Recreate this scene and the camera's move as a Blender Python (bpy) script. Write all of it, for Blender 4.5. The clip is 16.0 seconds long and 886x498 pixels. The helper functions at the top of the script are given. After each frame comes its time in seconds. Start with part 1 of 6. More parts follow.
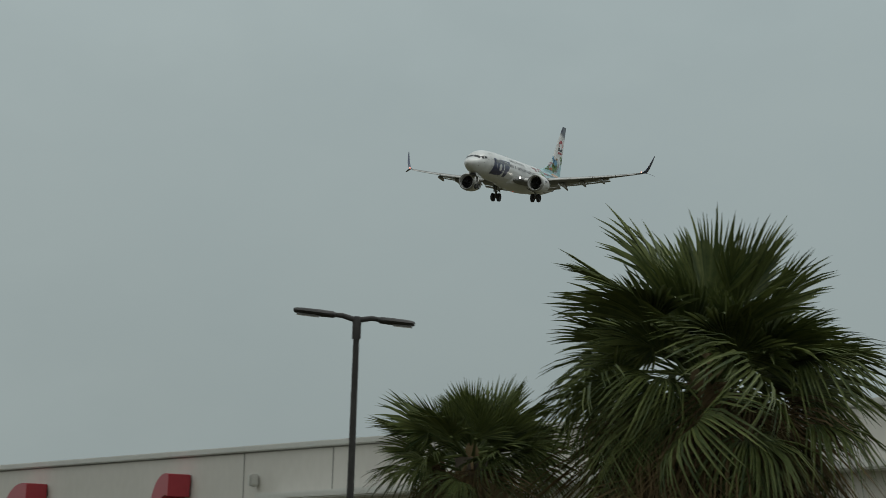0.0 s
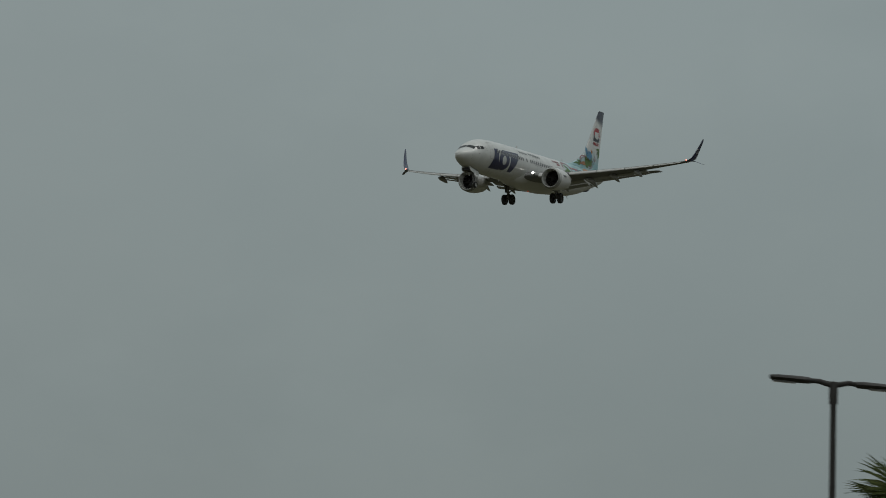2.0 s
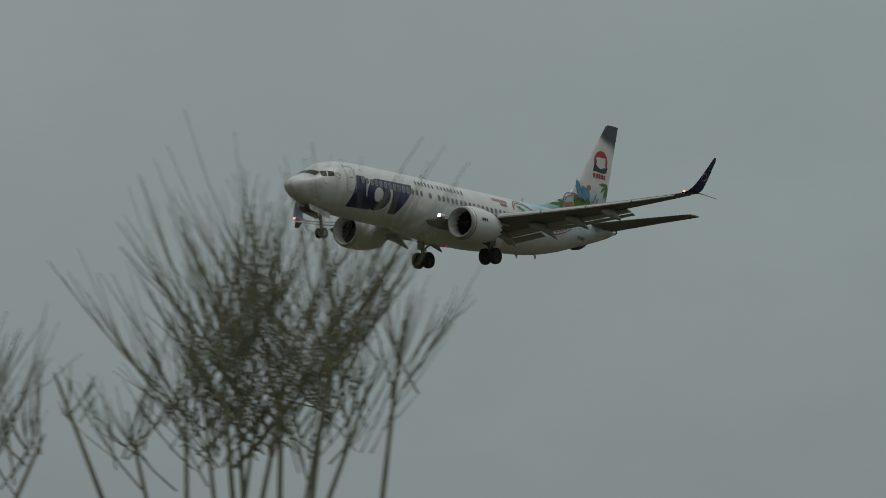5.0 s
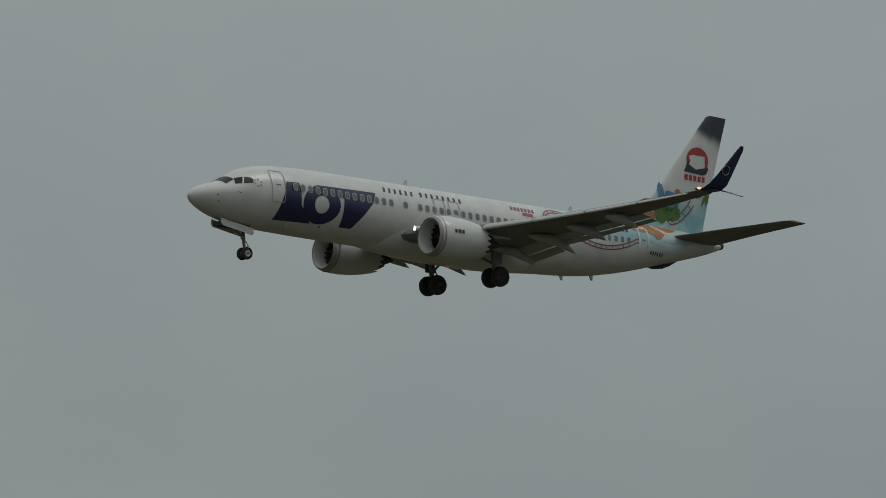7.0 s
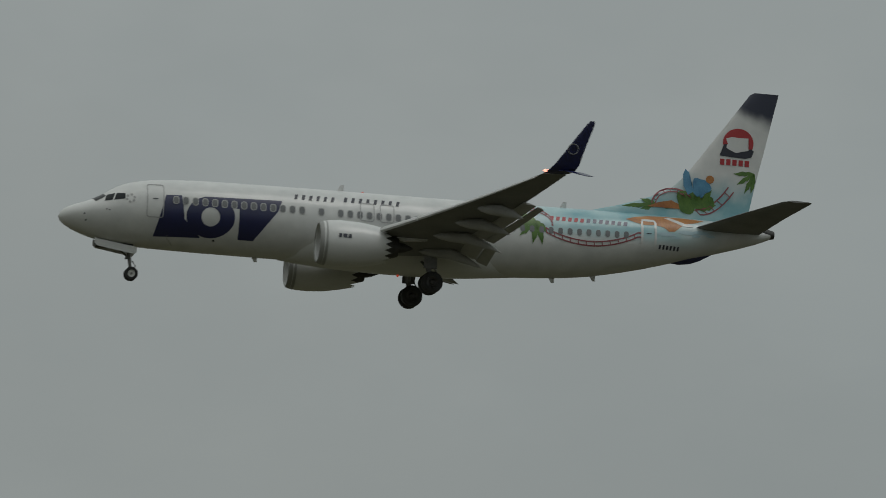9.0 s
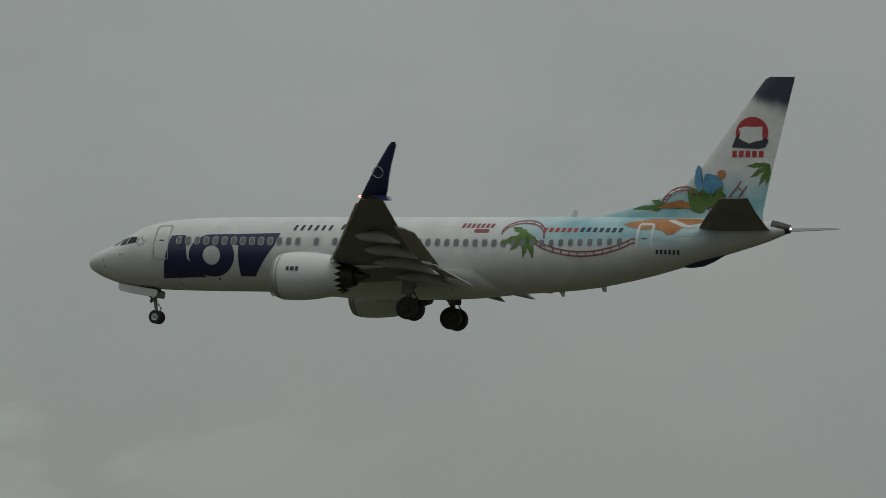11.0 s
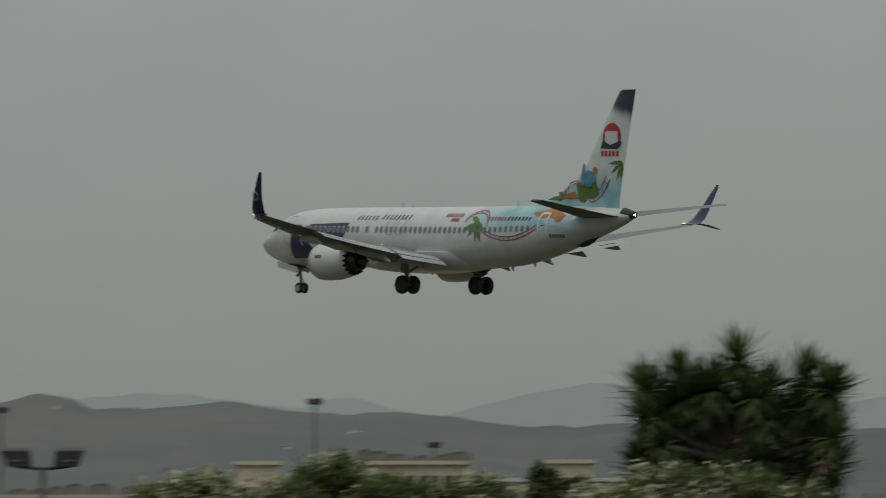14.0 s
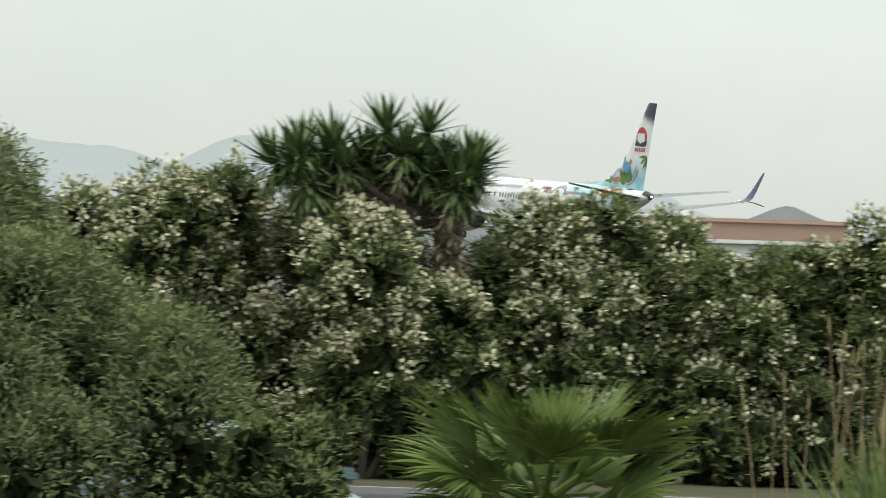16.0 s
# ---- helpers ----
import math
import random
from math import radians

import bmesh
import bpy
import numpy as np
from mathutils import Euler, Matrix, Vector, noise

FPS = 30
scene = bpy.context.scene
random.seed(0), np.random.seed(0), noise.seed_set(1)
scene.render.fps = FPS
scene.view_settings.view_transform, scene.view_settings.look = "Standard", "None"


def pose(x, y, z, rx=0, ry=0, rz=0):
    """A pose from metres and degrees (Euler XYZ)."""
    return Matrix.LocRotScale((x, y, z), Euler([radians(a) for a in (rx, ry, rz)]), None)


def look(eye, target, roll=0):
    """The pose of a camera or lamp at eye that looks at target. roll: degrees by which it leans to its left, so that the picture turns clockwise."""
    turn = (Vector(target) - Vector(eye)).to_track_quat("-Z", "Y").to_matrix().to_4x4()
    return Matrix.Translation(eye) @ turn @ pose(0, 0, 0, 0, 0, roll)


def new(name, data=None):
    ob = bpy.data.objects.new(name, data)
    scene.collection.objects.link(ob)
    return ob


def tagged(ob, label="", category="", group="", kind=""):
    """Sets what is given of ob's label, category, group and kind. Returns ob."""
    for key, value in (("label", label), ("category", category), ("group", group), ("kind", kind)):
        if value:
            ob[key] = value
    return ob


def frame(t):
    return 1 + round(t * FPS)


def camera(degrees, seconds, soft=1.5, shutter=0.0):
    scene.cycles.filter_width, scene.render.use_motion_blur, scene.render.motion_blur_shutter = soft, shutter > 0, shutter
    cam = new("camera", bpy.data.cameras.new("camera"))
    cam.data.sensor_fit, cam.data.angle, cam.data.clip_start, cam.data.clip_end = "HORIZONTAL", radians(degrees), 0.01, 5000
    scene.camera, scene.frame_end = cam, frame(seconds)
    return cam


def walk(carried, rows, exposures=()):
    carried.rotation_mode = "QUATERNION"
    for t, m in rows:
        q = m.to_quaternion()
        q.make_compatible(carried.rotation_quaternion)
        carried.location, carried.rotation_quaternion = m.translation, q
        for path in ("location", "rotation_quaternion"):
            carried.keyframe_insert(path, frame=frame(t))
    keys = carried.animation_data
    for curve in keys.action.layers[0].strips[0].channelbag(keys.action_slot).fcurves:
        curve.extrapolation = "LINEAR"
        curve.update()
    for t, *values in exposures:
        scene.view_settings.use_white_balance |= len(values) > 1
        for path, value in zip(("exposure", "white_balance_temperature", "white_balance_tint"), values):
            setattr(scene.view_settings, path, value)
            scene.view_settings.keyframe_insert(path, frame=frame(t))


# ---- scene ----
from mathutils.bvhtree import BVHTree

FIELD = 8.283
CAMERA_ROWS = (
    # seconds, heading to the left of +y, tilt, roll in degrees
    (0, -70.801, 4.244, 2.17),
    (0.5, -70.030, 4.377, 2.31),
    (1, -69.087, 4.437, 2.00),
    (1.5, -67.872, 4.523, 1.42),
    (2, -66.340, 4.769, 0.99),
    (2.5, -64.716, 5.113, 0.05),
    (3, -63.107, 5.264, -0.01),
    (3.5, -61.355, 5.513, 0.01),
    (3.7, -60.877, 5.603, 0.11),
    (4.1, -59.381, 5.844, 0.21),
    (4.5, -57.741, 6.086, 0.31),
    (4.9, -55.869, 6.339, 0.41),
    (5.3, -53.727, 6.603, 0.51),
    (5.8, -50.531, 6.955, 0.64),
    (6, -48.870, 7.083, 0.27),
    (6.2, -47.058, 7.252, 0.26),
    (6.5, -44.626, 7.416, 0.38),
    (7, -39.541, 7.669, 0.34),
    (7.5, -34.217, 7.944, 0.39),
    (8, -27.300, 8.191, 0.38),
    (8.5, -20.300, 8.290, 0.53),
    (9, -12.641, 8.202, 0.51),
    (9.2, -9.437, 8.173, 0.54),
    (9.6, -2.643, 7.955, 0.48),
    (10, 4.289, 7.626, 0.41),
    (10.4, 10.995, 7.205, 0.35),
    (10.8, 17.326, 6.724, 0.29),
    (11.3, 24.880, 6.069, 0.21),
    (11.5, 27.709, 5.820, 0.02),
    (12, 32.731, 5.362, -0.04),
    (12.5, 37.938, 4.711, 0.37),
    (13, 43.096, 3.893, 0.01),
    (13.5, 47.304, 3.110, -0.40),
    (13.7, 48.549, 2.898, -0.27),
    (14, 51.117, 2.542, -0.09),
    (14.3, 53.368, 2.200, 0.31),
    (14.5, 54.547, 1.934, 0.49),
    (14.7, 55.658, 1.685, 0.66),
    (15, 57.427, 1.329, 0.83),
    (15.3, 59.129, 1.081, 1.34),
    (15.5, 60.234, 0.899, 1.53),
    (15.8, 61.680, 0.703, 1.81),
    (16, 62.470, 0.653, 1.89),
)
AIRCRAFT_ROWS = (
    # seconds, place of the nose station, heading, pitch, roll
    (0, 762.89, 262.59, 74.50, -1.30, 1.77, -0.72),
    (0.5, 716.27, 259.88, 72.24, -1.46, 1.76, -0.73),
    (1, 674.42, 259.25, 70.53, -1.48, 1.93, -0.71),
    (1.5, 631.61, 257.45, 68.49, -1.52, 1.93, -0.30),
    (2, 588.78, 256.37, 66.62, -1.41, 1.85, 0.23),
    (2.5, 550.00, 256.74, 65.08, -1.13, 1.98, 0.50),
    (3, 504.76, 253.97, 62.77, -1.23, 2.11, 0.34),
    (3.5, 463.40, 252.77, 60.82, -1.23, 2.09, 0.14),
    (3.7, 440.61, 248.78, 59.23, -1.34, 2.08, 0.00),
    (4.1, 408.83, 248.61, 57.85, -1.49, 2.17, -0.15),
    (4.5, 371.08, 243.78, 55.44, -1.64, 2.26, -0.29),
    (4.9, 334.48, 238.88, 53.05, -1.78, 2.35, -0.44),
    (5.3, 300.33, 234.94, 50.90, -1.93, 2.44, -0.59),
    (5.8, 263.31, 234.43, 49.14, -2.12, 2.56, -0.78),
    (6, 247.63, 234.11, 48.40, -2.17, 2.89, -1.04),
    (6.2, 231.51, 234.31, 47.76, -1.91, 2.85, -1.18),
    (6.5, 214.40, 238.06, 47.46, -1.85, 2.62, -1.11),
    (7, 199.38, 263.30, 50.34, -1.71, 2.36, -0.88),
    (7.5, 172.43, 282.41, 51.77, -1.57, 2.30, -0.70),
    (8, 139.07, 301.39, 52.87, -1.58, 2.28, -0.66),
    (8.5, 96.68, 310.80, 52.15, -1.54, 2.47, -0.34),
    (9, 49.10, 309.95, 49.71, -1.84, 2.58, -0.33),
    (9.2, 30.28, 309.20, 48.68, -1.88, 2.63, -0.36),
    (9.6, -5.72, 307.47, 46.59, -1.91, 2.65, -0.36),
    (10, -42.11, 305.00, 44.42, -1.94, 2.67, -0.36),
    (10.4, -77.25, 300.19, 41.98, -1.98, 2.68, -0.35),
    (10.8, -109.83, 291.79, 39.13, -2.01, 2.70, -0.34),
    (11.3, -146.88, 276.12, 35.10, -2.05, 2.71, -0.32),
    (11.5, -156.51, 264.94, 32.98, -2.08, 2.62, -0.32),
    (12, -175.95, 239.08, 28.18, -2.17, 2.42, -0.09),
    (12.5, -205.10, 233.07, 25.76, -2.35, 2.29, 0.33),
    (13, -241.34, 236.33, 24.28, -2.40, 2.40, -0.12),
    (13.5, -275.92, 238.37, 22.61, -2.24, 2.61, -0.78),
    (14, -315.83, 240.00, 20.88, -1.86, 2.49, -0.58),
    (14.5, -350.41, 239.63, 18.95, -1.53, 2.70, 0.04),
    (15, -390.27, 240.80, 17.10, -1.39, 3.16, 0.54),
    (15.5, -424.77, 240.80, 15.13, -1.14, 2.98, 0.80),
    (16, -466.79, 243.22, 13.26, -1.51, 2.95, 0.57),
)
EXPOSURES = ((0.0, 0.1), (0.5, -0.05), (1.0, -0.2), (1.5, -0.34), (2.0, -0.41), (2.5, -0.45), (3.5, -0.47), (6.0, -0.43), (9.0, -0.38), (12.5, -0.38), (13.5, -0.36), (14.0, -0.2), (14.5, -0.14), (15.0, 0.22), (15.5, 0.62), (16.0, 1.35))


def aim(heading, tilt, roll):
    """The camera's pose: heading to the left of +y, tilt up, and roll, in degrees."""
    a, e = radians(heading), radians(tilt)
    to = Vector((-math.sin(a) * math.cos(e), math.cos(a) * math.cos(e), math.sin(e)))
    return look(EYE, EYE + to, roll)


EYE = Vector((0.0, 0.0, 2.3))
cam = camera(FIELD, 16.0, soft=0.8, shutter=0.30)
walk(cam, [(t, aim(h, e, r)) for t, h, e, r in CAMERA_ROWS],
     exposures=EXPOSURES)

# ---- light: an overcast sky, three times as bright overhead as at the horizon ----
world = bpy.data.worlds.new("overcast_sky")
scene.world = world
world.use_nodes = True
wn, wl = world.node_tree.nodes, world.node_tree.links
wn.clear()


def wnode(kind, **values):
    n = wn.new(kind)
    for key, v in values.items():
        n.inputs[key].default_value = v
    return n


w_out = wn.new("ShaderNodeOutputWorld")
w_add = wn.new("ShaderNodeAddShader")
w_cloud = wnode("ShaderNodeBackground", Strength=1.0)
w_blue = wnode("ShaderNodeBackground", Strength=0.004)
w_sky = wn.new("ShaderNodeTexSky")
w_sky.sky_type, w_sky.sun_disc = "NISHITA", False
w_sky.sun_elevation, w_sky.sun_rotation = radians(58), radians(135)
w_co = wn.new("ShaderNodeTexCoord")
w_sep = wn.new("ShaderNodeSeparateXYZ")
w_map = wn.new("ShaderNodeMapRange")
for key, v in (("From Min", 0.0), ("From Max", 1.0), ("To Min", 1.0), ("To Max", 2.9)):
    w_map.inputs[key].default_value = v
w_scale = wn.new("ShaderNodeMapping")
w_scale.inputs["Scale"].default_value = (1.0, 1.0, 1.7)
w_big = wnode("ShaderNodeTexNoise", Scale=5.0, Detail=5.0, Roughness=0.55)
w_fine = wnode("ShaderNodeTexNoise", Scale=22.0, Detail=6.0, Roughness=0.6)
w_mix = wn.new("ShaderNodeMix")
w_mix.inputs["Factor"].default_value = 0.4
w_ramp = wn.new("ShaderNodeValToRGB")
w_ramp.color_ramp.elements[0].position, w_ramp.color_ramp.elements[0].color = 0.34, (0.274, 0.286, 0.282, 1)
w_ramp.color_ramp.elements[1].position, w_ramp.color_ramp.elements[1].color = 0.68, (0.301, 0.309, 0.300, 1)
w_tint = wn.new("ShaderNodeValToRGB")
w_tint.color_ramp.elements[0].position, w_tint.color_ramp.elements[0].color = 0.22, (0.955, 0.98, 0.945, 1)
w_tint.color_ramp.elements[1].position, w_tint.color_ramp.elements[1].color = 0.88, (0.88, 0.985, 1.005, 1)
for at_, tint in ((0.61, (0.936, 0.982, 0.982, 1)), (0.97, (0.862, 0.985, 1.008, 1))):
    w_tint.color_ramp.elements.new(at_).color = tint
w_side = wn.new("ShaderNodeMapRange")
w_side.inputs["From Min"].default_value = -1.0
w_paint = wn.new("ShaderNodeVectorMath")
w_paint.operation = "MULTIPLY"
w_mul = wn.new("ShaderNodeVectorMath")
w_mul.operation = "SCALE"
wl.new(w_co.outputs["Generated"], w_scale.inputs["Vector"])
wl.new(w_co.outputs["Generated"], w_sep.inputs["Vector"])
wl.new(w_scale.outputs["Vector"], w_big.inputs["Vector"])
wl.new(w_scale.outputs["Vector"], w_fine.inputs["Vector"])
wl.new(w_big.outputs["Fac"], w_mix.inputs["A"])
wl.new(w_fine.outputs["Fac"], w_mix.inputs["B"])
wl.new(w_mix.outputs["Result"], w_ramp.inputs["Fac"])
wl.new(w_sep.outputs["Z"], w_map.inputs["Value"])
wl.new(w_sep.outputs["X"], w_side.inputs["Value"])
wl.new(w_side.outputs["Result"], w_tint.inputs["Fac"])
wl.new(w_ramp.outputs["Color"], w_paint.inputs[0])
wl.new(w_tint.outputs["Color"], w_paint.inputs[1])
wl.new(w_paint.outputs["Vector"], w_mul.inputs[0])
w_low = wn.new("ShaderNodeMapRange")
w_low.interpolation_type = "SMOOTHSTEP"
for key, v in (("From Min", -0.02), ("From Max", 0.10), ("To Min", 0.86), ("To Max", 1.0)):
    w_low.inputs[key].default_value = v
w_both = wn.new("ShaderNodeMath")
w_both.operation = "MULTIPLY"
wl.new(w_sep.outputs["Z"], w_low.inputs["Value"])
wl.new(w_low.outputs["Result"], w_both.inputs[0])
wl.new(w_map.outputs["Result"], w_both.inputs[1])
# banks of paler cloud low over the far side
w_bank = wnode("ShaderNodeTexNoise", Scale=9.0, Detail=7.0, Roughness=0.55)
w_edge = wn.new("ShaderNodeMapRange")
w_edge.interpolation_type = "SMOOTHSTEP"
for key, v in (("From Min", 0.46), ("From Max", 0.64), ("To Min", 0.99), ("To Max", 1.04)):
    w_edge.inputs[key].default_value = v
w_last = wn.new("ShaderNodeMath")
w_last.operation = "MULTIPLY"
wl.new(w_scale.outputs["Vector"], w_bank.inputs["Vector"])
wl.new(w_bank.outputs["Fac"], w_edge.inputs["Value"])
# a low heap of cloud to the far left, with a ragged top about four degrees up
w_heap = wnode("ShaderNodeTexNoise", Scale=32.0, Detail=6.0, Roughness=0.55)
wl.new(w_scale.outputs["Vector"], w_heap.inputs["Vector"])


def wcalc(op, *values):
    n = wn.new("ShaderNodeMath")
    n.operation = op
    for k, v in enumerate(values):
        if isinstance(v, (int, float)):
            n.inputs[k].default_value = v
        else:
            wl.new(v, n.inputs[k])
    return n.outputs[0]


def wstep(v, a, b, lo=0.0, hi=1.0):
    n = wn.new("ShaderNodeMapRange")
    n.interpolation_type = "SMOOTHSTEP"
    for key, q in (("From Min", a), ("From Max", b), ("To Min", lo), ("To Max", hi)):
        n.inputs[key].default_value = q
    wl.new(v, n.inputs["Value"])
    return n.outputs["Result"]


w_top = wcalc("MULTIPLY_ADD", wcalc("SUBTRACT", 0.5, w_heap.outputs["Fac"]), 0.060, w_sep.outputs["Z"])
w_mask = wcalc("MULTIPLY", wstep(w_top, 0.0775, 0.071), wstep(w_sep.outputs["Z"], 0.034, 0.066))
w_mask = wcalc("MULTIPLY", w_mask, wcalc("MULTIPLY", wstep(w_sep.outputs["X"], -0.33, -0.43), wstep(w_sep.outputs["X"], -0.71, -0.64)))
w_mask = wcalc("MULTIPLY", w_mask, wstep(w_heap.outputs["Fac"], 0.3, 0.7, 0.06, 0.16))
wl.new(wcalc("MULTIPLY", w_edge.outputs["Result"], wcalc("ADD", w_mask, 1.0)), w_last.inputs[0])
wl.new(w_both.outputs[0], w_last.inputs[1])
wl.new(w_last.outputs[0], w_mul.inputs["Scale"])
wl.new(w_mul.outputs["Vector"], w_cloud.inputs["Color"])
wl.new(w_sky.outputs["Color"], w_blue.inputs["Color"])
wl.new(w_cloud.outputs["Background"], w_add.inputs[0])
wl.new(w_blue.outputs["Background"], w_add.inputs[1])
wl.new(w_add.outputs["Shader"], w_out.inputs["Surface"])

sun = new("sun", bpy.data.lights.new("sun", "SUN"))
sun.data.energy, sun.data.angle, sun.data.color = 0.65, radians(25), (1.0, 0.97, 0.93)
sun.matrix_world = look((0, 0, 100), (-36, 34, 0))


# ---- materials ----
def material(name, rough=0.6, metal=0.0, coat=0.0):
    m = bpy.data.materials.new(name)
    m.use_nodes = True
    b = m.node_tree.nodes["Principled BSDF"]
    b.inputs["Roughness"].default_value, b.inputs["Metallic"].default_value = rough, metal
    b.inputs["Coat Weight"].default_value = coat
    b.inputs["Coat Roughness"].default_value = 0.15
    return m


def node(m, kind, **values):
    n = m.node_tree.nodes.new(kind)
    for key, v in values.items():
        n.inputs[key.replace("_", " ")].default_value = v
    return n


def link(m, a, b):
    m.node_tree.links.new(a, b)


def shader(m):
    return m.node_tree.nodes["Principled BSDF"]


def mottled(name, dark, light, scale=3.0, rough=0.6, metal=0.0, coat=0.0, bump=0.0, fine=9.0, spread=0.25, vary=0.0, shine=0.5):
    """Two colours mixed by noise at two scales, with a fine relief; vary: how far each piece differs from the next."""
    m = material(name, rough, metal, coat)
    shader(m).inputs["Specular IOR Level"].default_value = shine
    co = node(m, "ShaderNodeTexCoord")
    a = node(m, "ShaderNodeTexNoise", Scale=scale, Detail=4.0)
    b = node(m, "ShaderNodeTexNoise", Scale=scale * fine, Detail=3.0)
    link(m, co.outputs["Object"], a.inputs["Vector"])
    link(m, co.outputs["Object"], b.inputs["Vector"])
    mix = node(m, "ShaderNodeMix", Factor=0.4)
    link(m, a.outputs["Fac"], mix.inputs["A"])
    link(m, b.outputs["Fac"], mix.inputs["B"])
    ramp = node(m, "ShaderNodeValToRGB")
    e = ramp.color_ramp.elements
    e[0].position, e[0].color = 0.5 - spread, (*dark, 1)
    e[1].position, e[1].color = 0.5 + spread, (*light, 1)
    value = mix.outputs["Result"]
    if vary:
        info = node(m, "ShaderNodeNewGeometry")
        add = node(m, "ShaderNodeMath")
        add.operation = "MULTIPLY_ADD"
        link(m, info.outputs["Random Per Island"], add.inputs[0])
        add.inputs[1].default_value = vary
        shift = node(m, "ShaderNodeMath")
        shift.operation = "SUBTRACT"
        link(m, value, shift.inputs[0])
        shift.inputs[1].default_value = vary / 2
        link(m, shift.outputs[0], add.inputs[2])
        value = add.outputs[0]
    link(m, value, ramp.inputs["Fac"])
    link(m, ramp.outputs["Color"], shader(m).inputs["Base Color"])
    if bump:
        bp = node(m, "ShaderNodeBump", Strength=bump, Distance=0.02)
        link(m, b.outputs["Fac"], bp.inputs["Height"])
        link(m, bp.outputs["Normal"], shader(m).inputs["Normal"])
    return m


def glow(name, color, strength, base=None):
    m = material(name, 0.3)
    shader(m).inputs["Base Color"].default_value = (*(base or color), 1)
    shader(m).inputs["Emission Color"].default_value = (*color, 1)
    shader(m).inputs["Emission Strength"].default_value = strength
    return m


WHITE = mottled("white_aircraft_paint", (0.52, 0.525, 0.52), (0.60, 0.60, 0.59), 0.5, 0.35, coat=0.3)
NAVY = mottled("navy_paint", (0.009, 0.011, 0.052), (0.014, 0.018, 0.078), 0.8, 0.35, coat=0.3)
WING_GREY = mottled("grey_wing_paint", (0.16, 0.163, 0.163), (0.245, 0.245, 0.24), 0.9, 0.6, shine=0.15)
SLAT_GREY = mottled("pale_grey_slat_paint", (0.42, 0.42, 0.415), (0.54, 0.54, 0.53), 1.2, 0.45, shine=0.3)
TAIL_GREY = mottled("dark_grey_tailplane_paint", (0.20, 0.203, 0.203), (0.29, 0.29, 0.285), 0.9, 0.7, shine=0.0)
FLAP_GREY = mottled("grey_flap_paint", (0.30, 0.30, 0.298), (0.42, 0.42, 0.41), 1.2, 0.5)
BARE = mottled("polished_metal", (0.50, 0.50, 0.49), (0.62, 0.62, 0.61), 2.0, 0.28, metal=0.9)
LIP_METAL = mottled("dull_lip_metal", (0.24, 0.24, 0.235), (0.32, 0.32, 0.31), 2.0, 0.45, metal=0.25)
DARK_METAL = mottled("sooty_metal", (0.03, 0.03, 0.03), (0.09, 0.085, 0.08), 3.0, 0.5, metal=0.7)
STEEL = mottled("grey_gear_paint", (0.10, 0.10, 0.10), (0.25, 0.25, 0.24), 3.0, 0.5, metal=0.2)
RIM_GREY = mottled("pale_grey_wheel_hub", (0.36, 0.36, 0.35), (0.52, 0.52, 0.50), 3.0, 0.5, metal=0.2)
RUBBER = mottled("tyre_rubber", (0.016, 0.016, 0.017), (0.040, 0.040, 0.040), 6.0, 0.8)
BLACK = mottled("black_spinner_and_bay_shade", (0.006, 0.006, 0.007), (0.012, 0.012, 0.013), 4.0, 0.6)
GLASS_DARK = mottled("dark_window_glass", (0.018, 0.02, 0.023), (0.036, 0.039, 0.042), 3.0, 0.3, shine=0.12)
PANE_GREY = mottled("grey_cabin_window", (0.10, 0.105, 0.11), (0.19, 0.195, 0.20), 1.0, 0.2)
LINE_GREY = mottled("grey_outline_paint", (0.30, 0.30, 0.30), (0.36, 0.36, 0.36), 3.0, 0.5)
RED = mottled("red_paint", (0.30, 0.02, 0.025), (0.40, 0.03, 0.035), 2.0, 0.4)
MAROON = mottled("maroon_paint", (0.20, 0.05, 0.06), (0.28, 0.08, 0.09), 3.0, 0.4)
LEAF_PAINT = mottled("painted_palm_leaf", (0.03, 0.09, 0.015), (0.12, 0.22, 0.04), 2.5, 0.4)
BLUE_PAINT = mottled("painted_blue", (0.03, 0.12, 0.24), (0.10, 0.30, 0.45), 2.0, 0.4)
ORANGE = mottled("orange_paint", (0.20, 0.055, 0.02), (0.52, 0.24, 0.06), 1.1, 0.4)
PALE_BLUE = mottled("pale_blue_paint", (0.28, 0.42, 0.48), (0.44, 0.54, 0.57), 1.5, 0.4)
INK = mottled("black_marking_paint", (0.015, 0.017, 0.03), (0.025, 0.027, 0.04), 3.0, 0.4)
LAMP_WHITE = glow("landing_light", (1.0, 0.98, 0.92), 9.0)
LAMP_RED = glow("red_beacon", (1.0, 0.12, 0.05), 0.35, (0.2, 0.015, 0.015))
LAMP_TIP = glow("wing_tip_light", (1.0, 0.35, 0.25), 2.5)


